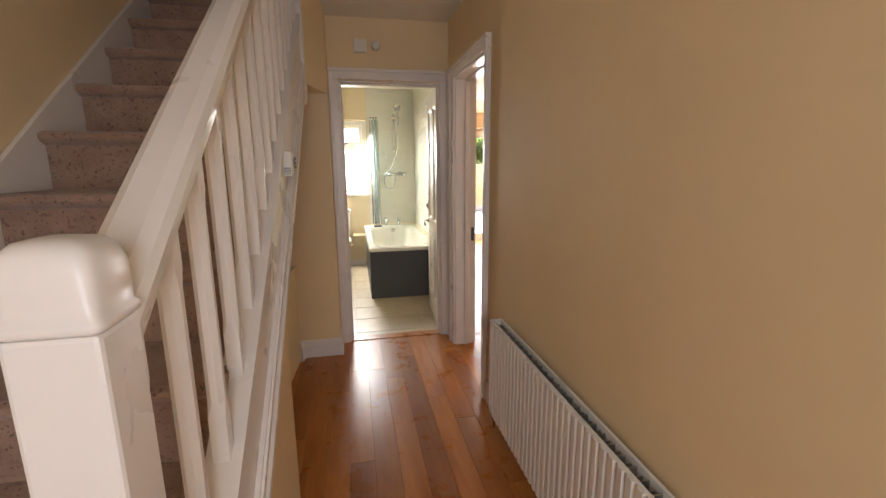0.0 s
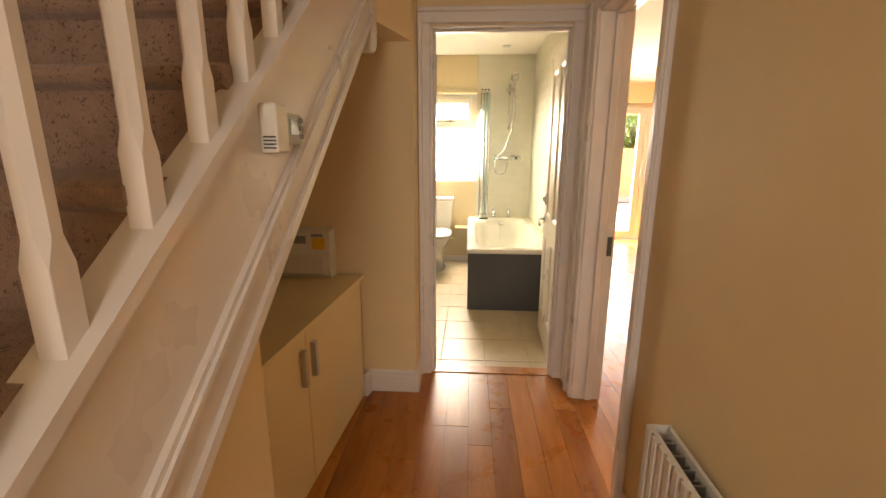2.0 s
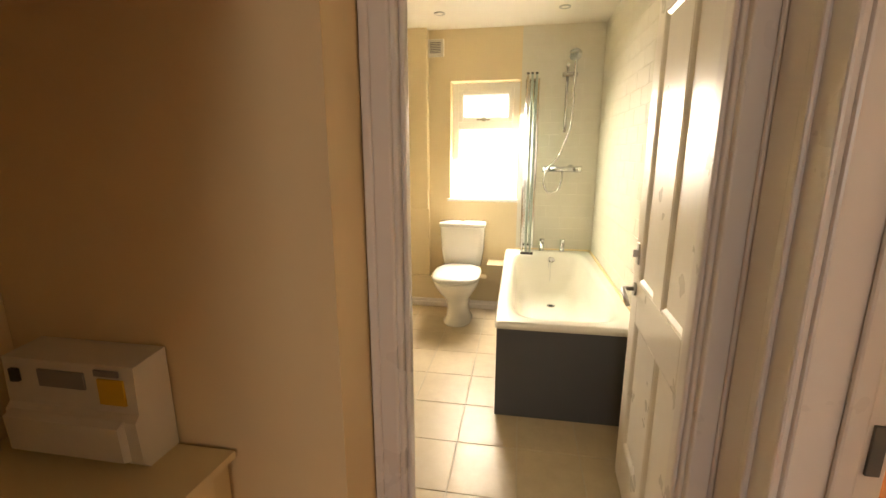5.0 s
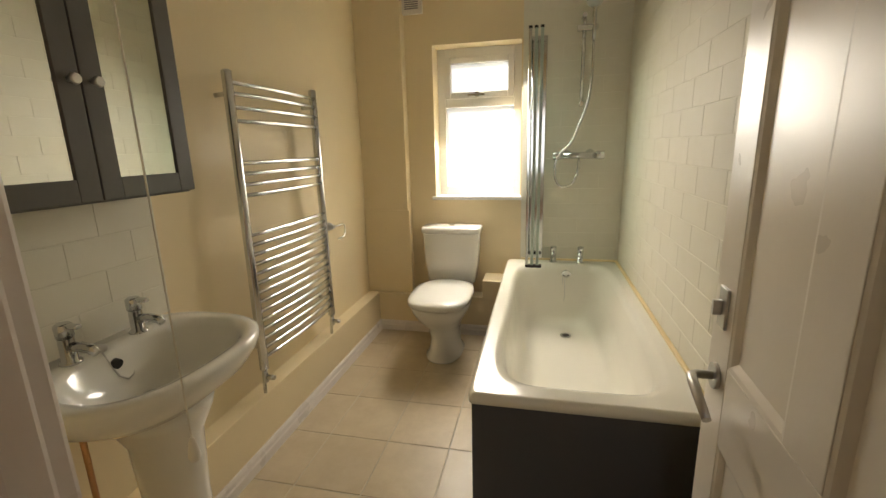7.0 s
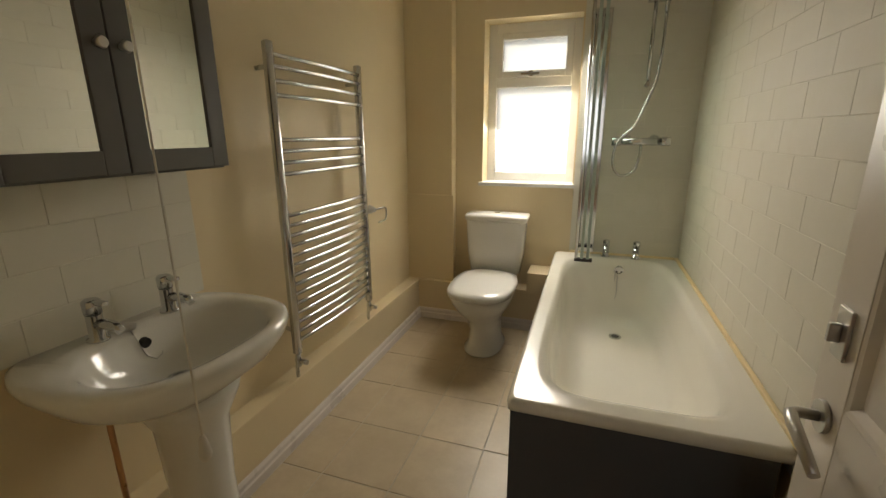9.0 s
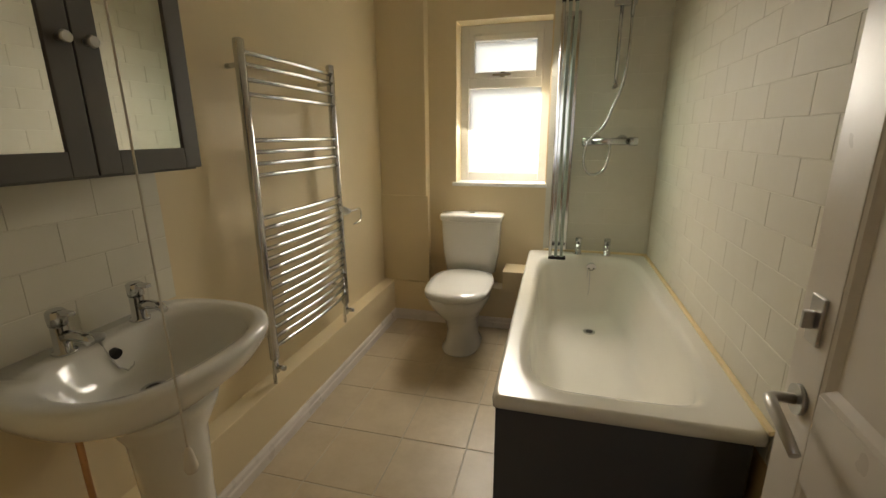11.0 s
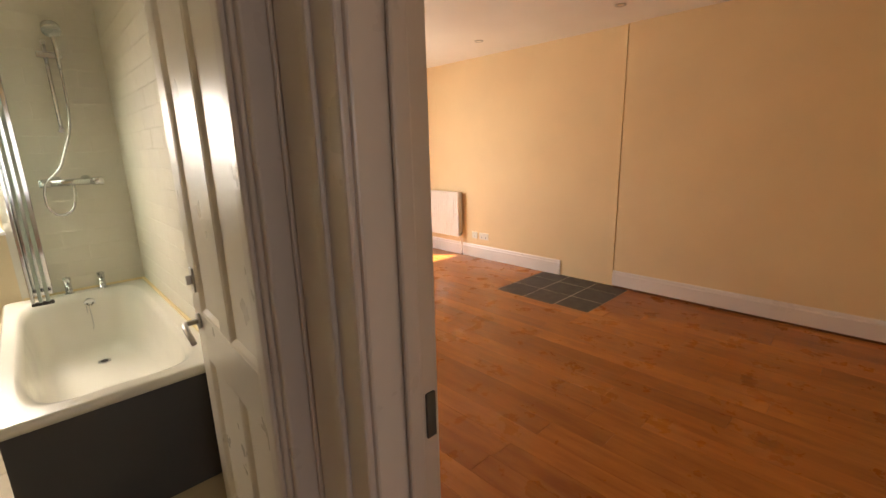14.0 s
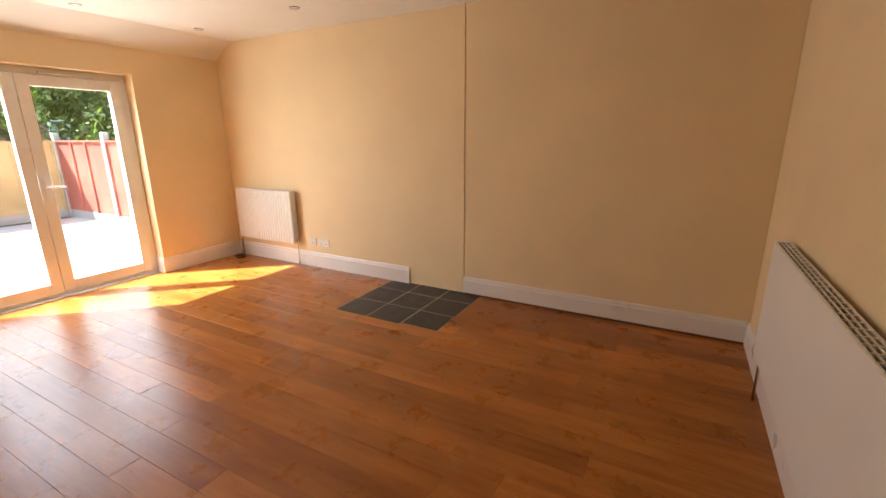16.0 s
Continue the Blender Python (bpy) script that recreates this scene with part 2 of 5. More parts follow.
def rings_mesh(bm, rings, cap_first=True, cap_last=True):
    """Skin over rings of equally many points."""
    vs = [[bm.verts.new(p) for p in ring] for ring in rings]
    n = len(vs[0])
    for a, b in zip(vs, vs[1:]):
        for k in range(n):
            bm.faces.new((a[k], a[(k + 1) % n], b[(k + 1) % n], b[k])).smooth = True
    if cap_first:
        bm.faces.new(vs[0][::-1])
    if cap_last:
        bm.faces.new(vs[-1]).smooth = True
    bmesh.ops.recalc_face_normals(bm, faces=bm.faces)
    return bm


def oval(cx, cy, z, rx, ry, n=40, power=2.0, back=None):
    """A ring; power 2 is an ellipse, more is boxier; back cuts it flat at that x or less."""
    out = []
    for k in range(n):
        a = 2 * math.pi * k / n
        c, s = math.cos(a), math.sin(a)
        x = cx + rx * math.copysign(abs(c) ** (2 / power), c)
        y = cy + ry * math.copysign(abs(s) ** (2 / power), s)
        out.append((x, y, z) if back is None else (max(x, back), y, z))
    return out


def mesh_of(name, bm, material):
    me = bpy.data.meshes.new(name)
    bm.to_mesh(me)
    bm.free()
    me.materials.append(material)
    return me


def thing(name, label, category, at=(0, 0, 0), turn=0.0, group="", kind=""):
    ob = new(name)
    ob.empty_display_size = 0.05
    ob.matrix_world = pose(*at, 0, 0, turn)
    return tagged(ob, label, category, group, kind)


def part(name, bm, material, parent, label="", local=False, smooth=False):
    """One mesh under a thing; built in the world's metres unless local."""
    if not local:
        chain, m = parent, Matrix.Identity(4)
        while chain is not None:
            m = chain.matrix_basis @ m
            chain = chain.parent
        bm.transform(m.inverted())
    if smooth:
        for f in bm.faces:
            f.smooth = True
    ob = new(name, mesh_of(name, bm, material))
    ob.parent = parent
    return tagged(ob, label)


def structure(name, bm, material, label, category="wall", kind="structure"):
    return tagged(new(name, mesh_of(name, bm, material)), label, category, "", kind)


def single(name, bm, material, label, category, group=""):
    return tagged(new(name, mesh_of(name, bm, material)), label, category, group)


# ---- large structure ----
HALL_R, LIV_L, LIV_R, LIV_S, LIV_N = 0.735, 0.885, 4.45, 2.16, 7.47
BATH_L, BATH_R, BATH_N, BATH_S = -0.90, 0.87, 6.19, 3.41
CEIL = 2.42
SLOPE = 0.75


def string_top(y):
    return 1.30 + SLOPE * (y - 1.45)


def string_low(y):
    return 1.15 + SLOPE * (y - 1.757)


structure("floor_base", boxes((-1.3, 4.8, -1.6, 7.75, -0.15, -0.012)), SUBFLOOR, "dark floor base under the boards and tiles", "floor")

# hall
structure("wall_hall_east", boxes((HALL_R, LIV_L, -1.5, 2.335, 0, 2.6), (HALL_R, LIV_L, 2.335, 3.10, 2.0, 2.6), (HALL_R, LIV_L, 3.10, 3.33, 0, 2.6)),
          CREAM, "cream painted hall wall with a doorway")
structure("wall_hall_north", boxes((-0.145, -0.085, 3.33, BATH_S, 0, 2.6), (0.665, LIV_L, 3.33, BATH_S, 0, 2.6), (-0.085, 0.665, 3.33, BATH_S, 1.995, 2.6)),
          CREAM, "cream painted wall round the bathroom doorway")
structure("wall_alcove_north", boxes((-1.12, -0.145, 3.11, BATH_S, 0, 2.6)), CREAM, "cream painted back wall of the stair alcove")
structure("wall_hall_west", boxes((-1.12, -1.02, -1.5, 3.108, 0, 2.6), (-1.12, -1.02, -1.5, 3.298, 2.6, 5.0)), CREAM, "cream painted wall beside the stairs")
structure("wall_stair_north", boxes((-1.12, -0.2, 3.30, 3.42, 2.6, 5.0)), CREAM, "cream painted wall at the stair head")
structure("ceiling_stair", boxes((-1.12, 0.9, -1.6, 3.42, 5.0, 5.1)), WHITE_CEILING, "white ceiling over the stairwell", "ceiling")
structure("wall_stair_east", boxes((-0.24, -0.16, -1.62, 3.30, 2.60, 5.0)), CREAM, "cream painted wall above the stair opening")
structure("wall_hall_south", boxes((-1.12, -0.32, -1.62, -1.5, 0, 5.0), (0.52, LIV_L, -1.62, -1.5, 0, 2.6), (-0.32, 0.52, -1.62, -1.5, 2.1, 5.0)), CREAM, "cream painted wall round the front door")
# the wall over the alcove leans out a little towards the hall
bm = bmesh.new()
prism(bm, [(-0.30, 2.70), (-0.265, 2.70), (-0.147, 3.108), (-0.30, 3.108)], 1.87, 2.6, "z")
structure("wall_over_alcove", bm, CREAM, "cream painted wall above the stair alcove")
structure("ceiling_hall", boxes((-0.24, HALL_R, -1.5, 3.33, CEIL, 2.6)), WHITE_CEILING, "white painted hall ceiling", "ceiling")
# under the stairs
bm = bmesh.new()
prism(bm, [(-0.4, 0.0), (1.80, 0.0), (1.80, string_low(1.80) + 0.05), (-0.4, string_low(-0.4) + 0.05)] if string_low(-0.4) > 0
      else [(0.2, 0.0), (1.67, 0.0), (1.67, string_low(1.67) + 0.05), (0.2, max(0.02, string_low(0.2) + 0.05))], -0.345, -0.285, "x")
structure("wall_stair_spandrel", bm, CREAM, "cream painted spandrel wall below the stair string")
bm = bmesh.new()
prism(bm, [(1.36, string_low(1.36) + 0.03), (2.72, string_low(2.72) + 0.03), (3.11, string_low(3.11) + 0.03), (3.11, string_low(3.11) + 0.07), (1.36, string_low(1.36) + 0.07)], -1.02, -0.34, "x")
structure("ceiling_alcove", bm, CREAM, "cream sloping soffit under the stairs", "ceiling")
structure("wall_alcove_south", boxes((-1.02, -0.345, 1.38, 1.44, 0, 0.88)), CREAM, "cream wall closing the stair alcove")

# bathroom
structure("wall_bath_west", boxes((BATH_L - 0.12, BATH_L, BATH_S, 6.45, 0, 2.6)), BATH_CREAM, "cream painted bathroom wall")
structure("wall_bath_north", boxes((BATH_L - 0.12, -0.386, BATH_N, 6.45, 0, 2.6), (0.206, BATH_R, BATH_N, 6.45, 0, 2.6),
                                   (-0.386, 0.206, BATH_N, 6.45, 0, 0.985), (-0.386, 0.206, BATH_N, 6.45, 1.99, 2.6)),
          BATH_CREAM, "cream painted bathroom wall with a window")
structure("wall_living_west", boxes((BATH_R, LIV_L + 0.04, BATH_S, 7.75, 0, 2.6)), CREAM, "cream wall between bathroom and living room")
structure("ceiling_bathroom", boxes((BATH_L, BATH_R, BATH_S, BATH_N, 2.40, 2.6)), WHITE_CEILING, "white painted bathroom ceiling", "ceiling")
structure("wall_bath_south", boxes((BATH_L, -0.145, 3.412, 3.43, 0, 2.4)), BATH_CREAM, "cream painted bathroom wall behind the basin")

# living room
structure("wall_living_south", boxes((LIV_L, LIV_R + 0.1, LIV_S - 0.12, LIV_S, 0, 2.6)), CREAM, "cream painted living room wall")
structure("wall_living_east", boxes((LIV_R, LIV_R + 0.15, LIV_S, 7.75, 0, 2.6)), CREAM, "cream painted long living room wall")
structure("wall_chimney_panel", boxes((LIV_R - 0.022, LIV_R, LIV_S, 4.335, 0, CEIL + 0.02), bevel=0.004), CREAM, "cream painted boarded wall panel with an upright edge")
structure("wall_living_north", boxes((LIV_L + 0.04, 1.83, LIV_N, 7.75, 0, 2.6), (3.52, LIV_R, LIV_N, 7.75, 0, 2.6), (1.83, 3.52, LIV_N, 7.75, 2.0, 2.6)),
          CREAM, "cream painted wall round the garden doors")
bm = bmesh.new()
prism(bm, [(LIV_S, CEIL), (7.17, CEIL), (LIV_N, 2.245), (LIV_N, 2.6), (LIV_S, 2.6)], LIV_L, LIV_R, "x")
structure("ceiling_living", bm, WHITE_CEILING, "white ceiling sloping down at the garden wall", "ceiling")


def skirting(bm, p, q, h, t=0.018, lift=0.0):
    """A moulded board along the wall line p to q, on the left of that way."""
    p, q = Vector((*p, lift)), Vector((*q, lift))
    d = (q - p).normalized()
    n = Vector((-d.y, d.x, 0))
    prof = [(0, 0), (t, 0), (t, h - 0.035), (t - 0.005, h - 0.028), (t - 0.006, h - 0.012), (t - 0.012, h), (0, h)]
    a = [bm.verts.new(p + n * u + Vector((0, 0, v))) for u, v in prof]
    b = [bm.verts.new(q + n * u + Vector((0, 0, v))) for u, v in prof]
    k = len(prof)
    bm.faces.new(a), bm.faces.new(b)
    for i in range(k):
        bm.faces.new((a[i], a[(i + 1) % k], b[(i + 1) % k], b[i]))
    bmesh.ops.recalc_face_normals(bm, faces=bm.faces)


def base(name, runs, h, label):
    bm = bmesh.new()
    for p, q in runs:
        skirting(bm, p, q, h)
    return structure(name, bm, GLOSS, label, "skirting")


base("baseboard_hall", [((HALL_R, -1.5), (HALL_R, 2.27)), ((-0.145, 3.11), (-0.44, 3.11)), ((-0.145, 3.33), (-0.145, 3.092))], 0.13, "white gloss skirting board in the hall")
base("baseboard_living", [((LIV_R, 4.94), (LIV_R, LIV_N)), ((LIV_L, LIV_S), (LIV_R, LIV_S)), ((LIV_R, LIV_N), (3.52, LIV_N)),
                          ((3.52, LIV_N - 0.018), (3.52, 7.66)), ((1.83, LIV_N), (LIV_L + 0.04, LIV_N))], 0.165, "tall white gloss skirting board in the living room")
bm = bmesh.new()
skirting(bm, (LIV_R - 0.022, LIV_S + 0.018), (LIV_R - 0.022, 4.335), 0.15, lift=0.02)
structure("baseboard_panel", bm, GLOSS, "white gloss skirting lifted off the floorboards", "skirting")
# solid dark strip; its colour stands in for the shade under the lifted skirting
structure("floor_gap_shade_strip", boxes((LIV_R - 0.034, LIV_R - 0.0225, LIV_S + 0.02, 4.33, -0.01, 0.021)), SUBFLOOR, "dark brown strip standing in for the shaded gap below the skirting", "gap")
structure("trim_panel_edge", boxes((LIV_R - 0.0275, LIV_R - 0.002, 4.3355, 4.344, 0.0, CEIL), bevel=0.005), CREAM, "narrow cream edge bead on the wall panel", "trim")
base("baseboard_bathroom", [((-0.815, 6.06), (-0.815, 3.43)), ((0.13, 6.06), (-0.815, 6.06))], 0.075, "white gloss skirting below the pipe boxing")

# pipe boxing in the bathroom
structure("pipe_boxing", boxes((BATH_L, -0.815, 3.43, BATH_N, 0, 0.285), (-0.815, 0.13, 6.06, BATH_N, 0, 0.285), bevel=0.003), BATH_CREAM, "cream painted low pipe boxing along the walls", "boxing")
structure("pipe_boxing_step", boxes((-0.03, 0.135, 5.99, 6.188, 0.287, 0.43), bevel=0.003), BATH_CREAM, "cream painted raised pipe box beside the bath", "boxing")
structure("pipe_boxing_upright", boxes((BATH_L, -0.575, 6.10, BATH_N, 0.287, 2.40), bevel=0.003), BATH_CREAM, "cream painted upright pipe casing in the corner", "boxing")
structure("pipe_boxing_lower", boxes((BATH_L, -0.56, 6.085, 6.098, 0.287, 0.90), bevel=0.002), BATH_CREAM, "cream painted lower pipe casing", "boxing")


# ---- doors and casings ----
def casing(name, runs, label):
    th = thing(name, label, "door frame", (0, 0, 0), kind="structure")
    for n, b in runs:
        part(n, boxes(b, bevel=0.006), GLOSS, th)
    return th


# bathroom doorway: lining, stops and two-step casing
casing("door_frame_bathroom", [
    ("lining", (-0.085, -0.064, 3.325, 3.415, 0, 1.98)), ("lining", (0.652, 0.665, 3.325, 3.415, 0, 1.98)), ("lining", (-0.085, 0.665, 3.325, 3.415, 1.98, 1.995)),
    ("casing", (-0.142, -0.075, 3.305, 3.33, 0, 2.0)), ("casing", (0.662, 0.733, 3.305, 3.33, 0, 2.0)), ("casing", (-0.142, 0.733, 3.305, 3.33, 2.0, 2.075)),
    ("moulding", (-0.142, -0.118, 3.292, 3.306, 0, 2.051)), ("moulding", (0.709, 0.733, 3.292, 3.306, 0, 2.051)), ("moulding", (-0.142, 0.733, 3.290, 3.306, 2.052, 2.076)),
    ("stop", (-0.064, -0.05, 3.35, 3.39, 0, 1.966)), ("stop", (0.640, 0.652, 3.335, 3.365, 0, 1.966)), ("stop", (-0.064, 0.652, 3.35, 3.39, 1.966, 1.98)),
], "white gloss moulded frame of the bathroom doorway")
living_frame = casing("door_frame_living", [
    ("lining", (0.73, 0.89, 2.335, 2.352, 0, 1.985)), ("lining", (0.73, 0.89, 3.085, 3.10, 0, 1.985)), ("lining", (0.73, 0.89, 2.335, 3.10, 1.985, 2.0)),
    ("casing", (0.715, 0.735, 2.27, 2.342, 0, 2.0)), ("casing", (0.715, 0.735, 3.093, 3.29, 0, 2.0)), ("casing", (0.715, 0.735, 2.27, 3.29, 2.0, 2.07)),
    ("moulding", (0.703, 0.716, 2.27, 2.292, 0, 2.046)), ("moulding", (0.703, 0.716, 3.155, 3.185, 0, 2.046)), ("moulding", (0.702, 0.716, 2.27, 3.288, 2.047, 2.071)),
    ("stop", (0.80, 0.84, 2.352, 2.364, 0, 1.973)), ("stop", (0.80, 0.84, 3.073, 3.085, 0, 1.973)), ("stop", (0.80, 0.84, 2.352, 3.085, 1.973, 1.985)),
], "white gloss moulded frame of the living room doorway")
part("strike_plate", boxes((0.853, 0.876, 3.079, 3.085, 0.83, 0.93), bevel=0.001), GREY_FRAME, living_frame, "brushed steel strike plate")
structure("threshold_bathroom", boxes((-0.066, 0.652, 3.33, 3.42, -0.012, 0.006), bevel=0.003), WOOD, "wooden threshold strip at the bathroom doorway", "threshold")


def lever_handle(parent, x, z, face, way):
    """Lever on a round rose; face: +1 on the leaf's near face; way: where the lever points along the leaf."""
    y0 = 0.0 if face > 0 else -0.035
    bm = bmesh.new()
    tube(bm, [(x, y0, z), (x, y0 + face * 0.008, z)], 0.026, 24)
    part("rose", bm, STEEL, parent, local=True)
    bm = bmesh.new()
    tube(bm, [(x, y0, z), (x, y0 + face * 0.035, z), (x + way * 0.008, y0 + face * 0.046, z), (x + way * 0.03, y0 + face * 0.05, z),
              (x + way * 0.08, y0 + face * 0.05, z - 0.012), (x + way * 0.115, y0 + face * 0.046, z - 0.03)], [0.009, 0.009, 0.01, 0.01, 0.009, 0.008], 14)
    part("lever", bm, STEEL, parent, "brushed steel lever handle", local=True)


def hinge(parent, z):
    part("hinge", boxes((-0.018, 0.010, -0.003, 0.011, z, z + 0.10), bevel=0.002), GREY_FRAME, parent, "dark steel butt hinge", local=True)


def leaf_frame(door, w, h, rails):
    """Stiles and rails of a panelled leaf; rails: pairs of heights."""
    t0, t1 = -0.035, 0.0
    part("stile", boxes((0, 0.10, t0, t1, 0, h), bevel=0.002), DOOR_PAINT, door, local=True)
    part("stile", boxes((w - 0.10, w, t0, t1, 0, h), bevel=0.002), DOOR_PAINT, door, local=True)
    for a, b in rails:
        part("rail", boxes((0.10, w - 0.10, t0, t1, a, b), bevel=0.002), DOOR_PAINT, door, local=True)


def sunk_panel(door, x0, x1, z0, z1, name="panel", material=None):
    """A sunk panel with a sloped moulding round it, on both faces."""
    bm = bmesh.new()
    box(bm, x0, x1, -0.024, -0.011, z0, z1)
    for face, d in ((0.0, -1), (-0.035, 1)):
        deep = face + d * 0.012
        k = 0.022
        o = [(x0, z0), (x1, z0), (x1, z1), (x0, z1)]
        i = [(x0 + k, z0 + k), (x1 - k, z0 + k), (x1 - k, z1 - k), (x0 + k, z1 - k)]
        ov = [bm.verts.new((x, face + d * 0.001, z)) for x, z in o]
        mv = [bm.verts.new((x + (0.008 if x == x0 else -0.008), face + d * 0.003, z + (0.008 if z == z0 else -0.008))) for x, z in o]
        iv = [bm.verts.new((x, deep, z)) for x, z in i]
        for a, b in ((ov, mv), (mv, iv)):
            for n in range(4):
                bm.faces.new((a[n], a[(n + 1) % 4], b[(n + 1) % 4], b[n]))
    bmesh.ops.recalc_face_normals(bm, faces=bm.faces)
    part(name, bm, material or DOOR_PAINT, door, local=True)


# bathroom door, standing open along the bath
door = thing("door_bathroom", "white gloss four-panel bathroom door standing open", "door", (0.66, 3.357, 0.008), 87.3, kind="structure")
W, H = 0.73, 1.965
leaf_frame(door, W, H, [(0, 0.20), (0.74, 0.90), (1.85, H)])
part("muntin", boxes((W / 2 - 0.05, W / 2 + 0.05, -0.035, 0, 0.20, 0.74), bevel=0.002), DOOR_PAINT, door, local=True)
part("muntin", boxes((W / 2 - 0.05, W / 2 + 0.05, -0.035, 0, 0.90, 1.85), bevel=0.002), DOOR_PAINT, door, local=True)
for xa, xb in ((0.10, W / 2 - 0.05), (W / 2 + 0.05, W - 0.10)):
    sunk_panel(door, xa, xb, 0.20, 0.74)
    sunk_panel(door, xa, xb, 0.90, 1.85)
lever_handle(door, W - 0.055, 0.862, 1, -1)
part("thumb_turn_plate", boxes((W - 0.075, W - 0.035, 0, 0.006, 0.965, 1.045), bevel=0.002), STEEL, door, "steel bathroom lock plate", local=True)
part("thumb_turn", boxes((W - 0.06, W - 0.05, 0.006, 0.022, 0.99, 1.02), bevel=0.002), STEEL, door, local=True)
for z in (0.20, 0.95, 1.70):
    hinge(door, z)

# living room door, half glazed, standing open along the wall
door = thing("door_living", "white living room door with two etched panes standing open", "door", (0.95, 2.345, 0.008), -2.6, kind="structure")
W, H = 0.80, 1.965
leaf_frame(door, W, H, [(0, 0.20), (0.78, 0.93), (1.86, H)])
SQUARE = paint("pale_etching", (0.66, 0.58, 0.38), 0.35, 0.05, 60, 0.05)
for a, b in ((0.20, 0.78), (0.93, 1.86)):
    part("muntin", boxes((W / 2 - 0.05, W / 2 + 0.05, -0.035, 0, a, b), bevel=0.002), DOOR_PAINT, door, local=True)
for xa, xb in ((0.10, W / 2 - 0.05), (W / 2 + 0.05, W - 0.10)):
    sunk_panel(door, xa, xb, 0.20, 0.78)
    pane = part("etched_pane", boxes((xa, xb, -0.021, -0.015, 0.93, 1.86)), ETCHED, door, "etched glass pane with paler squares", local=True)
    for r in range(7):
        for c, sx in enumerate((xa + 0.075, xb - 0.07)):
            bm = boxes((-0.026, 0.026, -0.0012, -0.0004, -0.030, 0.030))
            bm.transform(pose(sx, -0.0138, 1.00 + r * 0.125 + (0.02 if c else 0.0), 0, 4 if (r + c) % 2 else -3, 0))
            part("etched_square", bm, SQUARE, pane, "pale etched square", local=True)
    for b in ((xa, xa + 0.016, -0.012, 0.006, 0.93, 1.86), (xb - 0.016, xb, -0.012, 0.006, 0.93, 1.86), (xa, xb, -0.012, 0.006, 0.93, 0.946), (xa, xb, -0.012, 0.006, 1.844, 1.86)):
        part("bead", boxes(b, bevel=0.005), DOOR_PAINT, door, local=True)
lever_handle(door, W - 0.055, 0.885, 1, -1)
for z in (0.20, 0.95, 1.70):
    hinge(door, z)

# front door behind the walker, glazed
door = thing("door_front", "white front door with a frosted glass panel", "door", (-0.32, -1.56, 0), 0, kind="structure")
for b in ((0, 0.14, -0.03, 0.03, 0, 2.1), (0.70, 0.84, -0.03, 0.03, 0, 2.1), (0.14, 0.70, -0.03, 0.03, 0, 0.72), (0.14, 0.70, -0.03, 0.03, 1.98, 2.1)):
    part("panel", boxes(b, bevel=0.004), UPVC, door, local=True)
ob = part("glass_panel", boxes((0.14, 0.70, -0.008, 0.008, 0.72, 1.98)), FROSTED, door, local=True)
ob.visible_shadow = False


# ---- staircase ----
RISE, GOING = 0.19, 0.19 / SLOPE
stair = thing("staircase", "carpeted staircase with white painted balustrade", "staircase", (-0.65, 0.4, 0), kind="structure")
for n in range(1, 15):
    y, z = 1.406 + (n - 7) * GOING, RISE * n
    bm = bmesh.new()
    prof = [(y + 0.02, max(0, z - 0.25)), (y + 0.02, z - 0.045), (y - 0.002, z - 0.035), (y - 0.012, z - 0.022), (y - 0.010, z - 0.008), (y + 0.006, z),
            (y + GOING + 0.03, z), (y + GOING + 0.03, max(0, z - 0.25))]
    prism(bm, prof, -1.0, -0.30, "x")
    part("step", bm, CARPET, stair, "brown flecked carpet step")
Y0, Y1 = 0.40, 2.70


def sloped(bm, f0, f1, ya, yb, x0, x1):
    return prism(bm, [(ya, f0(ya)), (yb, f0(yb)), (yb, f1(yb)), (ya, f1(ya))], x0, x1, "x")


bm = sloped(bmesh.new(), string_low, string_top, 0.44, Y1, -0.305, -0.262)
part("string", bm, GLOSS, stair, "wide white painted outer string")
for off, hgt, px in ((0.0, 0.03, -0.243), (0.03, 0.075, -0.254), (0.105, 0.016, -0.243), (0.121, 0.014, -0.250)):
    bm = sloped(bmesh.new(), lambda y: string_low(y) + off, lambda y: string_low(y) + off + hgt, 0.40, Y1, -0.263, px)
    part("moulding", bm, GLOSS, stair)
bm = sloped(bmesh.new(), lambda y: string_top(y) - 0.022, lambda y: string_top(y) + 0.004, 0.40, Y1, -0.32, -0.248)
part("capping", bm, GLOSS, stair)
bm = sloped(bmesh.new(), lambda y: string_low(y) + 0.12, lambda y: string_top(y) + 0.10, -0.3, 3.1, -1.018, -1.002)
part("wall_string", bm, GLOSS, stair, "white painted wall string")


def rail_top(y):
    return 1.545 + SLOPE * (y - 0.855)


bm = bmesh.new()
prof = [(-0.250, -0.062), (-0.246, -0.03), (-0.252, -0.012), (-0.268, 0.0), (-0.306, 0.0), (-0.322, -0.012), (-0.328, -0.03), (-0.324, -0.062)]
rings_mesh(bm, [[(x, y, rail_top(y) + dz) for x, dz in prof] for y in (0.48, 2.70)])
for f in bm.faces:
    f.smooth = False
part("handrail", bm, GLOSS, stair, "white painted sloping handrail")


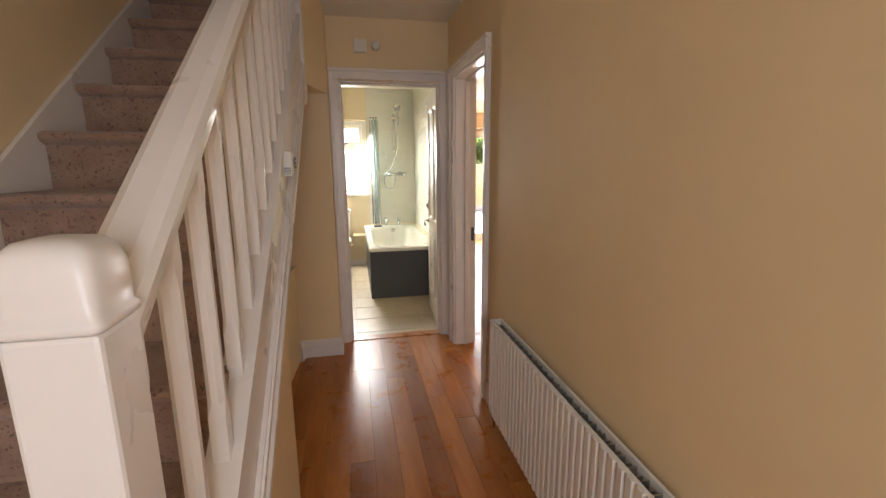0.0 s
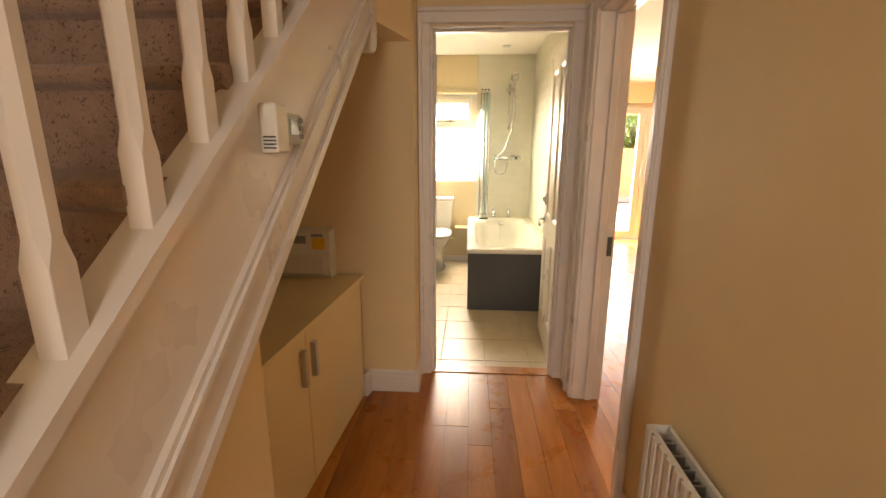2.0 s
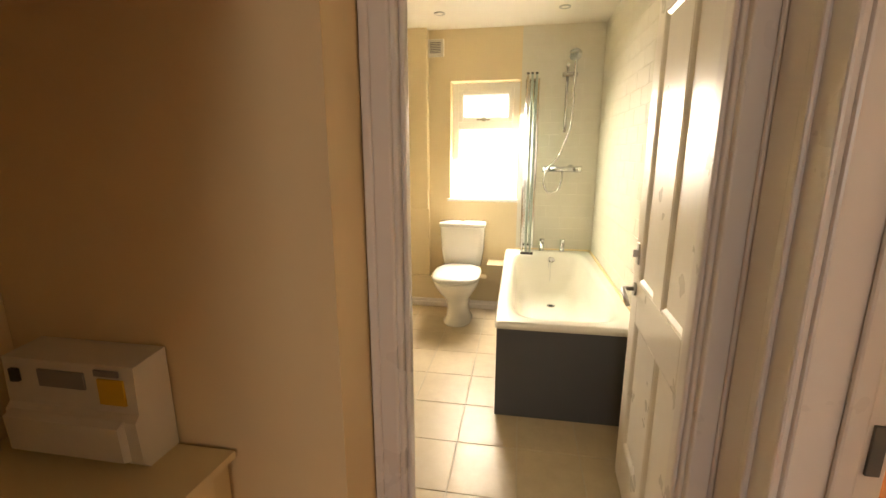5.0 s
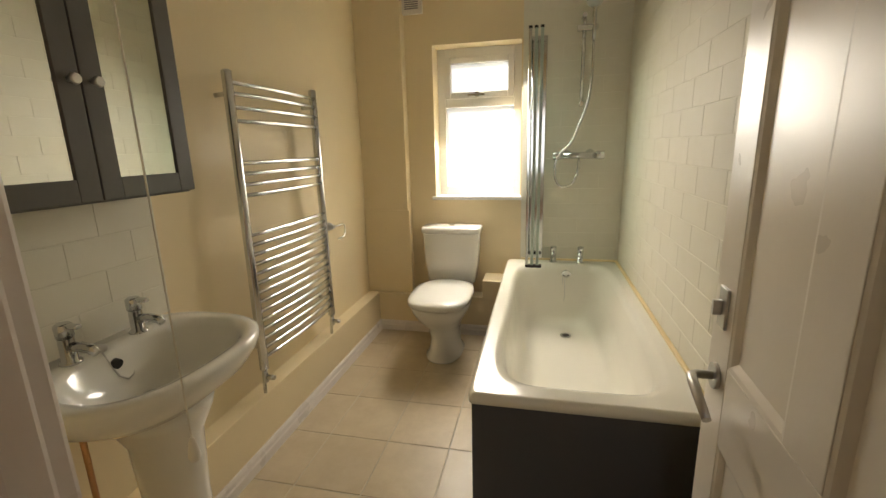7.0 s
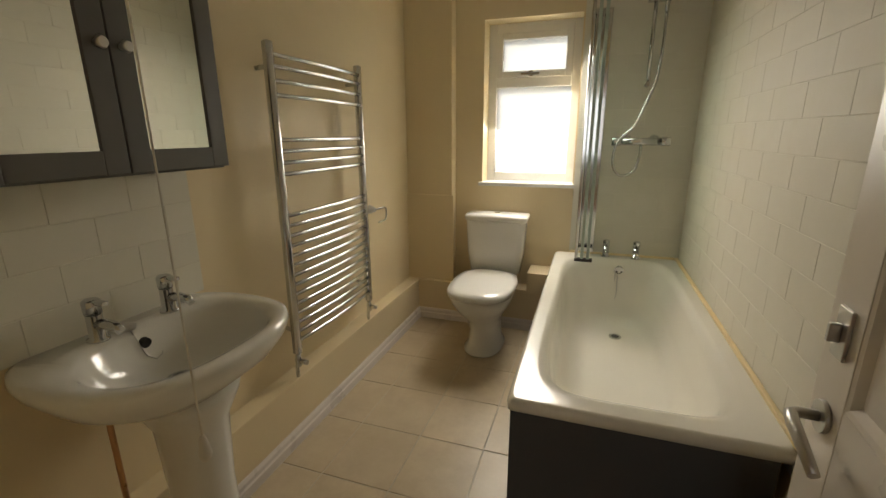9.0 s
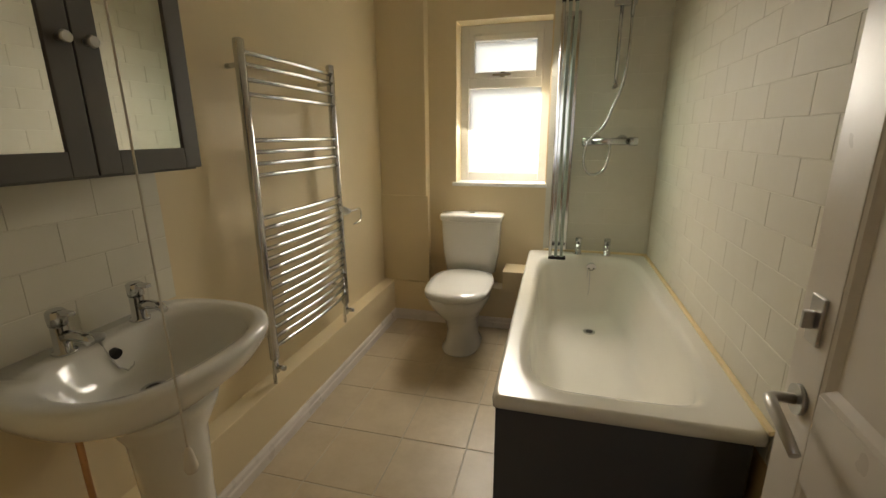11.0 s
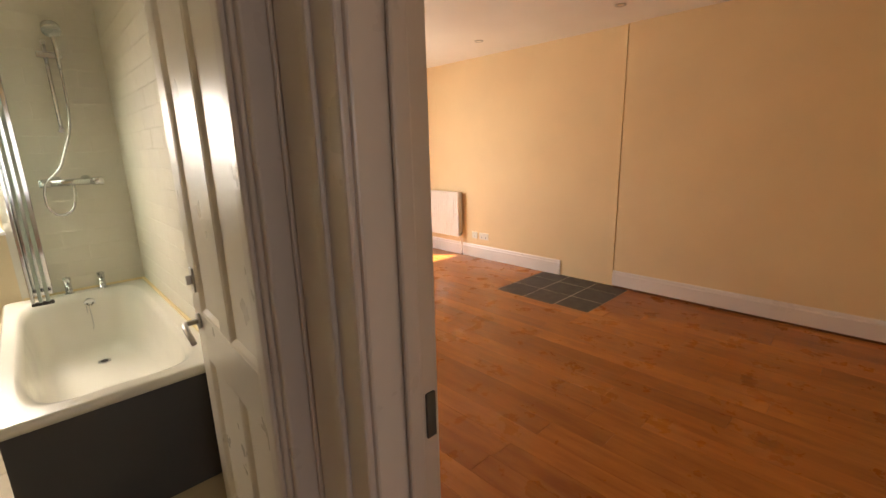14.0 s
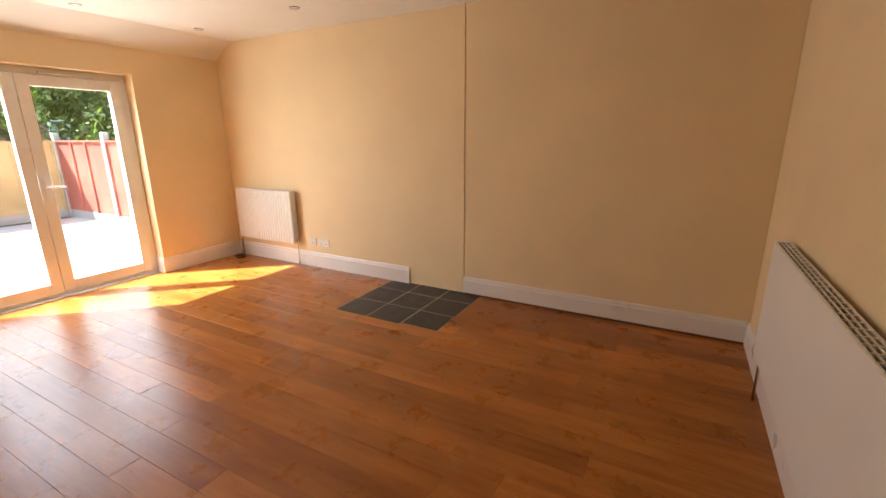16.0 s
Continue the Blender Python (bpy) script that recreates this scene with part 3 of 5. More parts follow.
def baluster(y):
    """Square foot and head, chamfered between, cut to the slope."""
    z0, z1, cx, r = string_top(y) - 0.01, rail_top(y) - 0.055, -0.287, 0.0165
    def ring(z, c, tilt):
        pts = [(r, -r + c), (r, r - c), (r - c, r), (-r + c, r), (-r, r - c), (-r, -r + c), (-r + c, -r), (r - c, -r)]
        return [(cx + a, y + b, z + tilt * SLOPE * b) for a, b in pts]
    bm = bmesh.new()
    rings_mesh(bm, [ring(z0, 0.001, 1), ring(z0 + 0.10, 0.001, 0), ring(z0 + 0.13, 0.010, 0), ring(z1 - 0.13, 0.010, 0), ring(z1 - 0.10, 0.001, 0), ring(z1, 0.001, 1)])
    for f in bm.faces:
        f.smooth = False
    return bm


y = 0.524
while y < 2.62:
    part("baluster", baluster(y), GLOSS, stair)
    y += 0.149


def newel(y0, y1, x0, x1, z0, z1, cap_up):
    bm = boxes((x0, x1, y0, y1, z0, z1), bevel=0.006)
    post = part("newel_post", bm, GLOSS, stair, "white painted newel post")
    cx, cy, hx, hy = (x0 + x1) / 2, (y0 + y1) / 2, (x1 - x0) / 2, (y1 - y0) / 2
    zz, d = (z1, 1) if cap_up else (z0, -1)
    prof = [(1.0, 0.0), (1.10, 0.004), (1.10, 0.012), (1.0, 0.016), (1.03, 0.035), (1.03, 0.06), (0.93, 0.078), (0.70, 0.088), (0.3, 0.091)]
    bm = bmesh.new()
    rings_mesh(bm, [oval(cx, cy, zz + d * h, hx * s, hy * s, 32, 9 - 5 * h / 0.091) for s, h in prof])
    part("cap", bm, GLOSS, post, "rounded newel cap")


newel(0.405, 0.488, -0.332, -0.246, 0.0, 1.25, True)
newel(2.68, 2.76, -0.325, -0.243, 1.835, 2.42, False)

# thermostat on the string
th = thing("thermostat", "white room thermostat with grey display", "thermostat", (-0.25, 1.775, 1.362))
part("body", boxes((-0.262, -0.226, 1.706, 1.762, 1.362, 1.456), bevel=0.005), PLASTIC, th)
case = part("display_case", boxes((-0.262, -0.229, 1.760, 1.842, 1.378, 1.442), bevel=0.004), GREY_CASE, th, "grey plastic display half")
part("display", boxes((-0.230, -0.2265, 1.774, 1.815, 1.398, 1.430), bevel=0.001), GREY_SCREEN, case, "grey liquid crystal display")
for k in range(3):
    part("button", boxes((-0.230, -0.2235, 1.822, 1.836, 1.390 + k * 0.017, 1.401 + k * 0.017), bevel=0.002), GREY_LABEL, case)
# solid dark bars paint the shade of the vent slots
for k in range(4):
    part("vent_slot_shade", boxes((-0.255, -0.230, 1.7045, 1.7075, 1.370 + k * 0.007, 1.373 + k * 0.007)), DARK, th)

# ---- cupboard in the alcove ----
def cup_x(y):
    return -0.425 - 0.075 * (3.09 - y)


CZ = 0.70
th = thing("alcove_cupboard", "low cream cupboard with two doors under the stairs", "cupboard", (-0.7, 2.5, 0))
bm = bmesh.new()
prism(bm, [(-1.0, 1.46), (cup_x(1.46) - 0.02, 1.46), (cup_x(3.04) - 0.02, 3.04), (cup_x(3.04) - 0.02, 3.105), (-1.0, 3.105)], 0.0, CZ - 0.02, "z")
part("carcass", bm, LAMINATE, th)
bm = bmesh.new()
prism(bm, [(-1.015, 1.45), (cup_x(1.45) + 0.004, 1.45), (cup_x(3.1) + 0.004, 3.1), (-1.015, 3.1)], CZ - 0.018, CZ, "z")
part("worktop", bm, LAMINATE, th, "cream board top")
for ya, yb, hy in ((1.80, 2.375, 2.335), (2.38, 3.03, 2.425)):
    bm = bmesh.new()
    prism(bm, [(cup_x(ya) - 0.02, ya), (cup_x(ya), ya), (cup_x(yb), yb), (cup_x(yb) - 0.02, yb)], 0.012, CZ - 0.022, "z")
    leaf = part("cupboard_door", bm, LAMINATE, th)
    part("handle", boxes((cup_x(hy) - 0.002, cup_x(hy) + 0.022, hy - 0.014, hy + 0.014, 0.475, 0.622), bevel=0.003), STEEL, leaf, "grey metal bar handle")
base("baseboard_cupboard", [((-0.415, 3.092), (-0.43, 3.035))], 0.13, "short white skirting block beside the cupboard")

# consumer unit on the cupboard
th = thing("consumer_unit", "white plastic fuse box with yellow label", "fuse box", (-0.75, 3.05, CZ))
bm = bmesh.new()
prism(bm, [(3.105, CZ), (3.02, CZ), (3.005, CZ + 0.02), (3.00, CZ + 0.12), (3.012, CZ + 0.135), (3.015, CZ + 0.245), (3.105, CZ + 0.255)], -0.92, -0.575, "x")
part("body", bm, PLASTIC, th)
bm = bmesh.new()
prism(bm, [(3.004, CZ + 0.022), (2.985, CZ + 0.03), (2.982, CZ + 0.115), (3.001, CZ + 0.125)], -0.905, -0.605, "x")
part("flap", bm, PLASTIC, th, "hinged white plastic flap")
part("label_plate", boxes((-0.665, -0.60, 3.008, 3.0125, CZ + 0.155, CZ + 0.215)), YELLOW, th, "yellow warning label")
part("label_plate", boxes((-0.82, -0.70, 3.008, 3.0125, CZ + 0.185, CZ + 0.225)), GREY_LABEL, th, "grey printed label")
part("label_plate", boxes((-0.67, -0.61, 3.008, 3.0125, CZ + 0.222, CZ + 0.236)), GREY_LABEL, th, "grey printed label")
part("switch", boxes((-0.895, -0.872, 3.004, 3.013, CZ + 0.19, CZ + 0.222), bevel=0.002), DARK, th)


# ---- radiators ----
def radiator(name, label, length, height, at, turn, ribs=True, grille=True):
    """Panel radiator; local x along it, +y towards the room, z from its foot."""
    th = thing(name, label, "radiator", at, turn)
    n = max(4, int(length / 0.04)) if ribs else 1
    pitch = length / n
    bm = bmesh.new()
    if ribs:
        line = [(0.0, 0.075), (0.0, 0.083)]
        for k in range(n):
            line += [((k + u) * pitch, d) for u, d in ((0.12, 0.084), (0.25, 0.091), (0.75, 0.091), (0.88, 0.084))]
        prism(bm, line + [(length, 0.083), (length, 0.075)], 0.0, height, "z")
    else:
        box(bm, 0, length, 0.075, 0.091, 0.0, height, 0.004)
    part("front_panel", bm, RADIATOR_WHITE, th, local=True)
    part("rear_panel", boxes((0.01, length - 0.01, 0.022, 0.032, 0, height)), RADIATOR_WHITE, th, local=True)
    part("end_panel", boxes((-0.003, 0.0, 0.018, 0.088, 0.01, height), bevel=0.001), RADIATOR_WHITE, th, local=True)
    part("end_panel", boxes((length, length + 0.003, 0.018, 0.088, 0.01, height), bevel=0.001), RADIATOR_WHITE, th, local=True)
    bm = bmesh.new()
    fins = int(length / 0.05)
    for k in range(fins):
        xa = 0.012 + k * (length - 0.024) / fins
        box(bm, xa, xa + 0.004, 0.032, 0.075, 0.03, height - 0.012)
        box(bm, xa + 0.02, xa + 0.022, 0.036, 0.071, 0.03, height - 0.016)
    part("convector_fins", bm, STEEL, th, "grey convector fins inside", local=True)
    bm = bmesh.new()
    cols = int(length / 0.055)
    for k in range(cols + 1):
        xa = k * (length - 0.008) / cols
        box(bm, xa, xa + 0.008, 0.024, 0.086, height - 0.004, height + 0.002)
    for yy in (0.022, 0.044, 0.062, 0.080):
        box(bm, 0, length, yy, yy + 0.005, height - 0.0035, height + 0.0015)
    if not grille:
        bm.free()
        bm = boxes((0, length, 0.071, 0.080, height - 0.003, height + 0.001))
    part("top_grille", bm, RADIATOR_WHITE, th, "white pressed steel top grille", local=True)
    for xe in (-0.02, length + 0.02):
        bm = bmesh.new()
        tube(bm, [(xe, 0.05, -at[2] + 0.002), (xe, 0.05, 0.02), (xe, 0.05, 0.055)], [0.0075, 0.0075, 0.013], 12)
        tube(bm, [(xe, 0.05, 0.035), (xe * 0.0 + (0 if xe < 0 else length), 0.05, 0.035)], 0.010, 10)
        part("valve", bm, CHROME, th, "chrome valve and pipe", local=True)
    for xe in (0.12, length - 0.12):
        part("bracket", boxes((xe, xe + 0.03, 0.0, 0.022, 0.06, height - 0.06)), RADIATOR_WHITE, th, local=True)
    return th


radiator("radiator", "white ribbed panel radiator on the hall wall", 1.42, 0.50, (HALL_R, 0.54, 0.125), 90, grille=False)
radiator("radiator", "white ribbed panel radiator beside the garden doors", 0.90, 0.58, (LIV_R, 6.41, 0.25), 90)
radiator("radiator", "long white flat panel radiator below bare wall", 1.72, 0.60, (1.92, LIV_S, 0.30), 0, ribs=False)

# ---- bathroom ----
WX0, WX1, WZ0, WZ1, WY = -0.386, 0.206, 0.985, 1.99, 6.33
win = thing("window_bathroom", "white plastic window with frosted panes", "window", (-0.09, WY, WZ0), kind="structure")
for b in ((WX0, WX0 + 0.055, WY, WY + 0.07, WZ0, WZ1), (WX1 - 0.055, WX1, WY, WY + 0.07, WZ0, WZ1), (WX0 + 0.055, WX1 - 0.055, WY, WY + 0.07, WZ0, WZ0 + 0.06),
          (WX0 + 0.055, WX1 - 0.055, WY, WY + 0.07, WZ1 - 0.06, WZ1), (WX0 + 0.055, WX1 - 0.055, WY - 0.004, WY + 0.07, 1.60, 1.66)):
    part("window_frame", boxes(b, bevel=0.005), UPVC, win)
sash = [(WX0 + 0.055, WX0 + 0.095, WY - 0.012, WY + 0.05, 1.66, WZ1 - 0.06), (WX1 - 0.095, WX1 - 0.055, WY - 0.012, WY + 0.05, 1.66, WZ1 - 0.06),
        (WX0 + 0.095, WX1 - 0.095, WY - 0.012, WY + 0.05, 1.66, 1.70), (WX0 + 0.095, WX1 - 0.095, WY - 0.012, WY + 0.05, WZ1 - 0.10, WZ1 - 0.06)]
for b in sash:
    part("sash", boxes(b, bevel=0.005), UPVC, win)
for b in ((WX0 + 0.05, WX1 - 0.05, WY + 0.03, WY + 0.045, WZ0 + 0.055, 1.605), (WX0 + 0.09, WX1 - 0.09, WY + 0.02, WY + 0.035, 1.695, WZ1 - 0.095)):
    ob = part("pane", boxes(b), FROSTED, win, "frosted glass pane")
bm = boxes((-0.17, -0.05, WY - 0.032, WY - 0.018, 1.672, 1.688), bevel=0.004)
box(bm, -0.12, -0.09, WY - 0.02, WY - 0.01, 1.665, 1.70, 0.003)
part("latch", bm, CHROME, win, "chrome window latch")
part("window_sill", boxes((WX0 - 0.025, WX1 + 0.012, BATH_N - 0.02, WY, WZ0 - 0.022, WZ0 + 0.003), bevel=0.004), UPVC, win)

# extractor vent
th = thing("extractor_vent", "cream square extractor vent on the wall", "vent", (-0.51, BATH_N, 2.25))
part("frame", boxes((-0.58, -0.44, BATH_N - 0.03, BATH_N, 2.185, 2.325), bevel=0.006), PLASTIC, th)
for k in range(7):
    part("slat", boxes((-0.555, -0.465, BATH_N - 0.036, BATH_N - 0.028, 2.213 + k * 0.013, 2.219 + k * 0.013)), GREY_LABEL, th)

# bath
BX0, BX1, BY0, BY1, BZ = 0.125, 0.858, 4.405, 6.178, 0.545
cx, cy = (BX0 + BX1) / 2, (BY0 + BY1) / 2
hx, hy = (BX1 - BX0) / 2, (BY1 - BY0) / 2
th = thing("bathtub", "white acrylic bath with dark grey panels", "bath", (cx, cy, 0))
N = 96
rows = [(hx - 0.012, hy - 0.012, BZ - 0.04, 60, 0), (hx - 0.002, hy - 0.002, BZ - 0.038, 60, 0), (hx, hy, BZ - 0.02, 60, 0), (hx - 0.003, hy - 0.003, BZ - 0.006, 50, 0), (hx - 0.012, hy - 0.012, BZ, 40, 0), (hx - 0.016, hy - 0.016, BZ, 40, 0),
        (hx - 0.054, hy - 0.066, BZ, 6.7, 0), (hx - 0.060, hy - 0.075, BZ - 0.0005, 6.5, 0), (hx - 0.074, hy - 0.092, BZ - 0.008, 5.5, 0), (hx - 0.085, hy - 0.115, BZ - 0.05, 5, 0), (hx - 0.105, hy - 0.16, BZ - 0.2, 4.5, 0.02),
        (hx - 0.13, hy - 0.22, BZ - 0.34, 4, 0.05), (hx - 0.17, hy - 0.30, BZ - 0.385, 3.6, 0.07), (hx - 0.25, hy - 0.42, BZ - 0.395, 3.2, 0.08), (0.02, 0.2, BZ - 0.40, 2.5, 0.1)]
bm = rings_mesh(bmesh.new(), [oval(cx, cy + s, z, a, b, N, p) for a, b, z, p, s in rows], cap_first=False)
part("tub", bm, ACRYLIC, th, "white acrylic tub")
part("end_panel", boxes((BX0 + 0.012, BX1 - 0.03, BY0 + 0.018, BY0 + 0.032, 0.0, BZ - 0.036), bevel=0.002), GREY_PANEL, th, "dark grey bath end panel")
part("side_panel", boxes((BX0 + 0.012, BX0 + 0.026, BY0 + 0.034, BY1 - 0.2, 0.0, BZ - 0.036), bevel=0.002), GREY_PANEL, th, "dark grey bath side panel")
bm = bmesh.new()
tube(bm, [(0.52, 5.80, 0.147), (0.52, 5.80, 0.155)], 0.034, 24)
part("waste", bm, CHROME, th, "chrome plug hole")
# a flat dark disc paints the shade inside the plug hole
bm = bmesh.new()
tube(bm, [(0.52, 5.80, 0.155), (0.52, 5.80, 0.1565)], 0.02, 20)
part("waste_hole_shade", bm, DARK, th)
bm = bmesh.new()
tube(bm, [(0.525, 6.075, 0.475), (0.525, 6.058, 0.471)], 0.032, 24)
over = part("overflow", bm, CHROME, th, "round chrome overflow")
# small dark discs paint the shade in the overflow's holes
for k in range(6):
    a = k * math.pi / 3
    bm = bmesh.new()
    x, z = 0.525 + 0.014 * math.cos(a), 0.471 + 0.014 * math.sin(a)
    tube(bm, [(x, 6.06, z), (x, 6.0565, z - 0.0008)], 0.0055, 10)
    part("overflow_hole_shade", bm, DARK, over)
bm = bmesh.new()
tube(bm, [(0.505, 6.06, 0.50), (0.503, 6.05, 0.40), (0.506, 6.035, 0.31), (0.513, 6.03, 0.30), (0.52, 6.035, 0.33), (0.518, 6.055, 0.45)], 0.0025, 8)
part("plug_chain", bm, STEEL, th, "thin steel plug chain")


def pillar_tap(name, label, at, turn, s=1.0):
    """Pillar tap; its spout points along local +y."""
    th = thing(name, label, "tap", at, turn)
    bm = bmesh.new()
    tube(bm, [(0, 0, 0), (0, 0, 0.006 * s), (0, 0, 0.008 * s), (0, 0, 0.075 * s)], [0.027 * s, 0.027 * s, 0.02 * s, 0.019 * s], 20)
    part("body", bm, CHROME, th, local=True)
    bm = bmesh.new()
    tube(bm, [(0, 0.0, 0.045 * s), (0, 0.05 * s, 0.052 * s), (0, 0.085 * s, 0.048 * s), (0, 0.098 * s, 0.036 * s)], [0.015 * s, 0.014 * s, 0.013 * s, 0.011 * s], 16)
    part("spout", bm, CHROME, th, local=True)
    bm = bmesh.new()
    tube(bm, [(0, 0, 0.077 * s), (0, 0, 0.11 * s), (0, 0, 0.116 * s)], [0.021 * s, 0.022 * s, 0.016 * s], 20)
    box(bm, -0.009 * s, 0.009 * s, -0.01 * s, 0.055 * s, 0.103 * s, 0.115 * s, 0.003)
    part("lever_head", bm, CHROME, th, local=True)


for x in (0.44, 0.615):
    pillar_tap("bath_tap", "chrome lever pillar tap on the bath rim", (x, 6.125, BZ), 180, 0.95)

structure("trim_bath_sealant", boxes((BX1 - 0.012, BX1 + 0.0045, BY0, BY1, BZ - 0.004, BZ + 0.012), (0.22, BX1 - 0.012, BY1 - 0.012, BY1 + 0.004, BZ - 0.004, BZ + 0.012), bevel=0.004),
          LAMINATE, "cream sealant bead along the bath edge", "sealant")

# folded bath screen
th = thing("bath_screen", "folded glass bath screen with chrome edges", "shower screen", (0.31, 6.17, 0.56))
for k in range(3):
    x = 0.262 + k * 0.034
    part("pane", boxes((x, x + 0.006, 5.965, 6.165, 0.575, 1.985), bevel=0.001), SCREEN_GLASS, th, "pale green toughened glass leaf")
    part("edge_strip", boxes((x - 0.006, x + 0.012, 5.945, 5.97, 0.565, 1.99), bevel=0.004), CHROME if k == 0 else SEAL, th, "polished aluminium edge strip" if k == 0 else "translucent green edge seal")
    part("edge_cap", boxes((x - 0.008, x + 0.013, 5.945, 5.975, 1.991, 2.003), bevel=0.002), DARK, th)
part("wall_profile", boxes((0.25, 0.365, 6.150, 6.180, 0.56, 1.99), bevel=0.004), CHROME, th, "polished aluminium wall strip")
part("pivot", boxes((0.256, 0.36, 5.95, 5.985, 0.546, 0.565), bevel=0.003), DARK, th)

# shower
VY = 6.125
th = thing("shower_mixer", "chrome bar shower mixer with riser rail and hose", "shower", (0.57, 6.18, 1.25))
bm = bmesh.new()
tube(bm, [(0.47, VY, 1.255), (0.68, VY, 1.255)], 0.021, 20)
part("bar", bm, CHROME, th)
for xa, xb in ((0.415, 0.468), (0.682, 0.733)):
    bm = bmesh.new()
    tube(bm, [(xa, VY, 1.255), (xa + 0.004, VY, 1.255), (xb - 0.004, VY, 1.255), (xb, VY, 1.255)], [0.021, 0.026, 0.026, 0.022], 20)
    part("control_knob", bm, CHROME, th)
for x in (0.50, 0.65):
    bm = bmesh.new()
    tube(bm, [(x, 6.178, 1.262), (x, 6.168, 1.262), (x, 6.165, 1.262), (x, VY, 1.258)], [0.032, 0.03, 0.018, 0.018], 18)
    part("wall_flange", bm, CHROME, th)
bm = bmesh.new()
tube(bm, [(0.578, 6.12, 1.56), (0.578, 6.12, 2.09)], 0.011, 14)
part("riser_rail", bm, CHROME, th)
for z in (1.57, 2.075):
    bm = bmesh.new()
    tube(bm, [(0.578, 6.178, z), (0.578, 6.10, z)], 0.014, 14)
    part("rail_bracket", bm, CHROME, th)
part("slider", boxes((0.535, 0.655, 6.085, 6.125, 1.985, 2.02), bevel=0.008), CHROME, th)
bm = bmesh.new()
tube(bm, [(0.632, 6.095, 1.93), (0.632, 6.085, 2.02), (0.628, 6.06, 2.10), (0.622, 6.03, 2.15)], [0.011, 0.012, 0.013, 0.016], 14)
part("handset", bm, CHROME, th)
bm = bmesh.new()
tube(bm, [(0.622, 6.045, 2.165), (0.622, 6.035, 2.150), (0.622, 6.015, 2.122)], [0.02, 0.045, 0.046], 24)
part("shower_head", bm, CHROME, th, "round chrome shower head")
bm = bmesh.new()
ctrl = [(0.632, 6.095, 1.93), (0.632, 6.09, 1.75), (0.615, 6.085, 1.58), (0.57, 6.08, 1.45), (0.525, 6.08, 1.34), (0.445, 6.08, 1.25), (0.43, 6.08, 1.14), (0.455, 6.08, 1.075), (0.50, 6.085, 1.06), (0.55, 6.09, 1.09), (0.575, 6.11, 1.17), (0.578, VY, 1.235)]
pts = []
for i in range(len(ctrl) - 1):
    p0, p1, p2, p3 = (Vector(ctrl[max(0, min(len(ctrl) - 1, j))]) for j in (i - 1, i, i + 1, i + 2))
    for s in range(6):
        u = s / 6
        pts.append(0.5 * ((2 * p1) + (p2 - p0) * u + (2 * p0 - 5 * p1 + 4 * p2 - p3) * u * u + (3 * p1 - p0 - 3 * p2 + p3) * u ** 3))
pts.append(Vector(ctrl[-1]))
tube(bm, pts, 0.0075, 10)
part("hose", bm, RAIL_CHROME, th, "flexible metal shower hose")

# toilet
TX = -0.25
th = thing("toilet", "white ceramic close-coupled toilet, lid closed", "toilet", (TX, 5.75, 0))
rows = [(0.115, 0.19, 0.0, 5.77), (0.12, 0.195, 0.012, 5.77), (0.095, 0.17, 0.05, 5.78), (0.09, 0.165, 0.14, 5.79), (0.105, 0.19, 0.22, 5.77), (0.15, 0.24, 0.30, 5.72),
        (0.178, 0.265, 0.355, 5.705), (0.186, 0.272, 0.39, 5.70), (0.18, 0.265, 0.40, 5.70), (0.05, 0.1, 0.401, 5.70)]
part("pan", rings_mesh(bmesh.new(), [oval(TX, c, z, a, b, 48, 2.4) for a, b, z, c in rows]), CERAMIC, th)
rows = [(0.18, 0.262, 0.403, 5.70), (0.192, 0.274, 0.406, 5.70), (0.195, 0.277, 0.418, 5.70), (0.195, 0.277, 0.428, 5.70), (0.188, 0.27, 0.440, 5.70), (0.15, 0.235, 0.449, 5.70), (0.06, 0.1, 0.452, 5.70)]
part("seat_lid", rings_mesh(bmesh.new(), [oval(TX, c, z, a, b, 48, 2.8) for a, b, z, c in rows]), CERAMIC, th, "white plastic toilet lid")
part("plinth", boxes((TX - 0.15, TX + 0.15, 5.92, 6.05, 0.32, 0.40), bevel=0.015), CERAMIC, th)
rows = [(0.15, 0.075, 0.402, 4), (0.165, 0.085, 0.41, 5), (0.185, 0.09, 0.55, 6), (0.195, 0.092, 0.745, 7), (0.195, 0.092, 0.755, 7)]
part("cistern", rings_mesh(bmesh.new(), [oval(TX, 6.07, z, a, b, 48, p) for a, b, z, p in rows]), CERAMIC, th)
rows = [(0.197, 0.094, 0.756, 7), (0.205, 0.102, 0.76, 7), (0.207, 0.104, 0.782, 6), (0.200, 0.098, 0.795, 6), (0.1, 0.05, 0.80, 4)]
lid = part("cistern_lid", rings_mesh(bmesh.new(), [oval(TX, 6.07, z, a, b, 48, p) for a, b, z, p in rows]), CERAMIC, th)
bm = bmesh.new()
tube(bm, [(TX, 6.06, 0.797), (TX, 6.06, 0.805)], 0.022, 20)
part("flush_button", bm, CHROME, lid, "chrome flush button")
bm = bmesh.new()
tube(bm, [(TX + 0.13, 6.08, 0.287), (TX + 0.13, 6.08, 0.41)], 0.011, 12)
part("inlet_pipe", bm, STEEL, th)

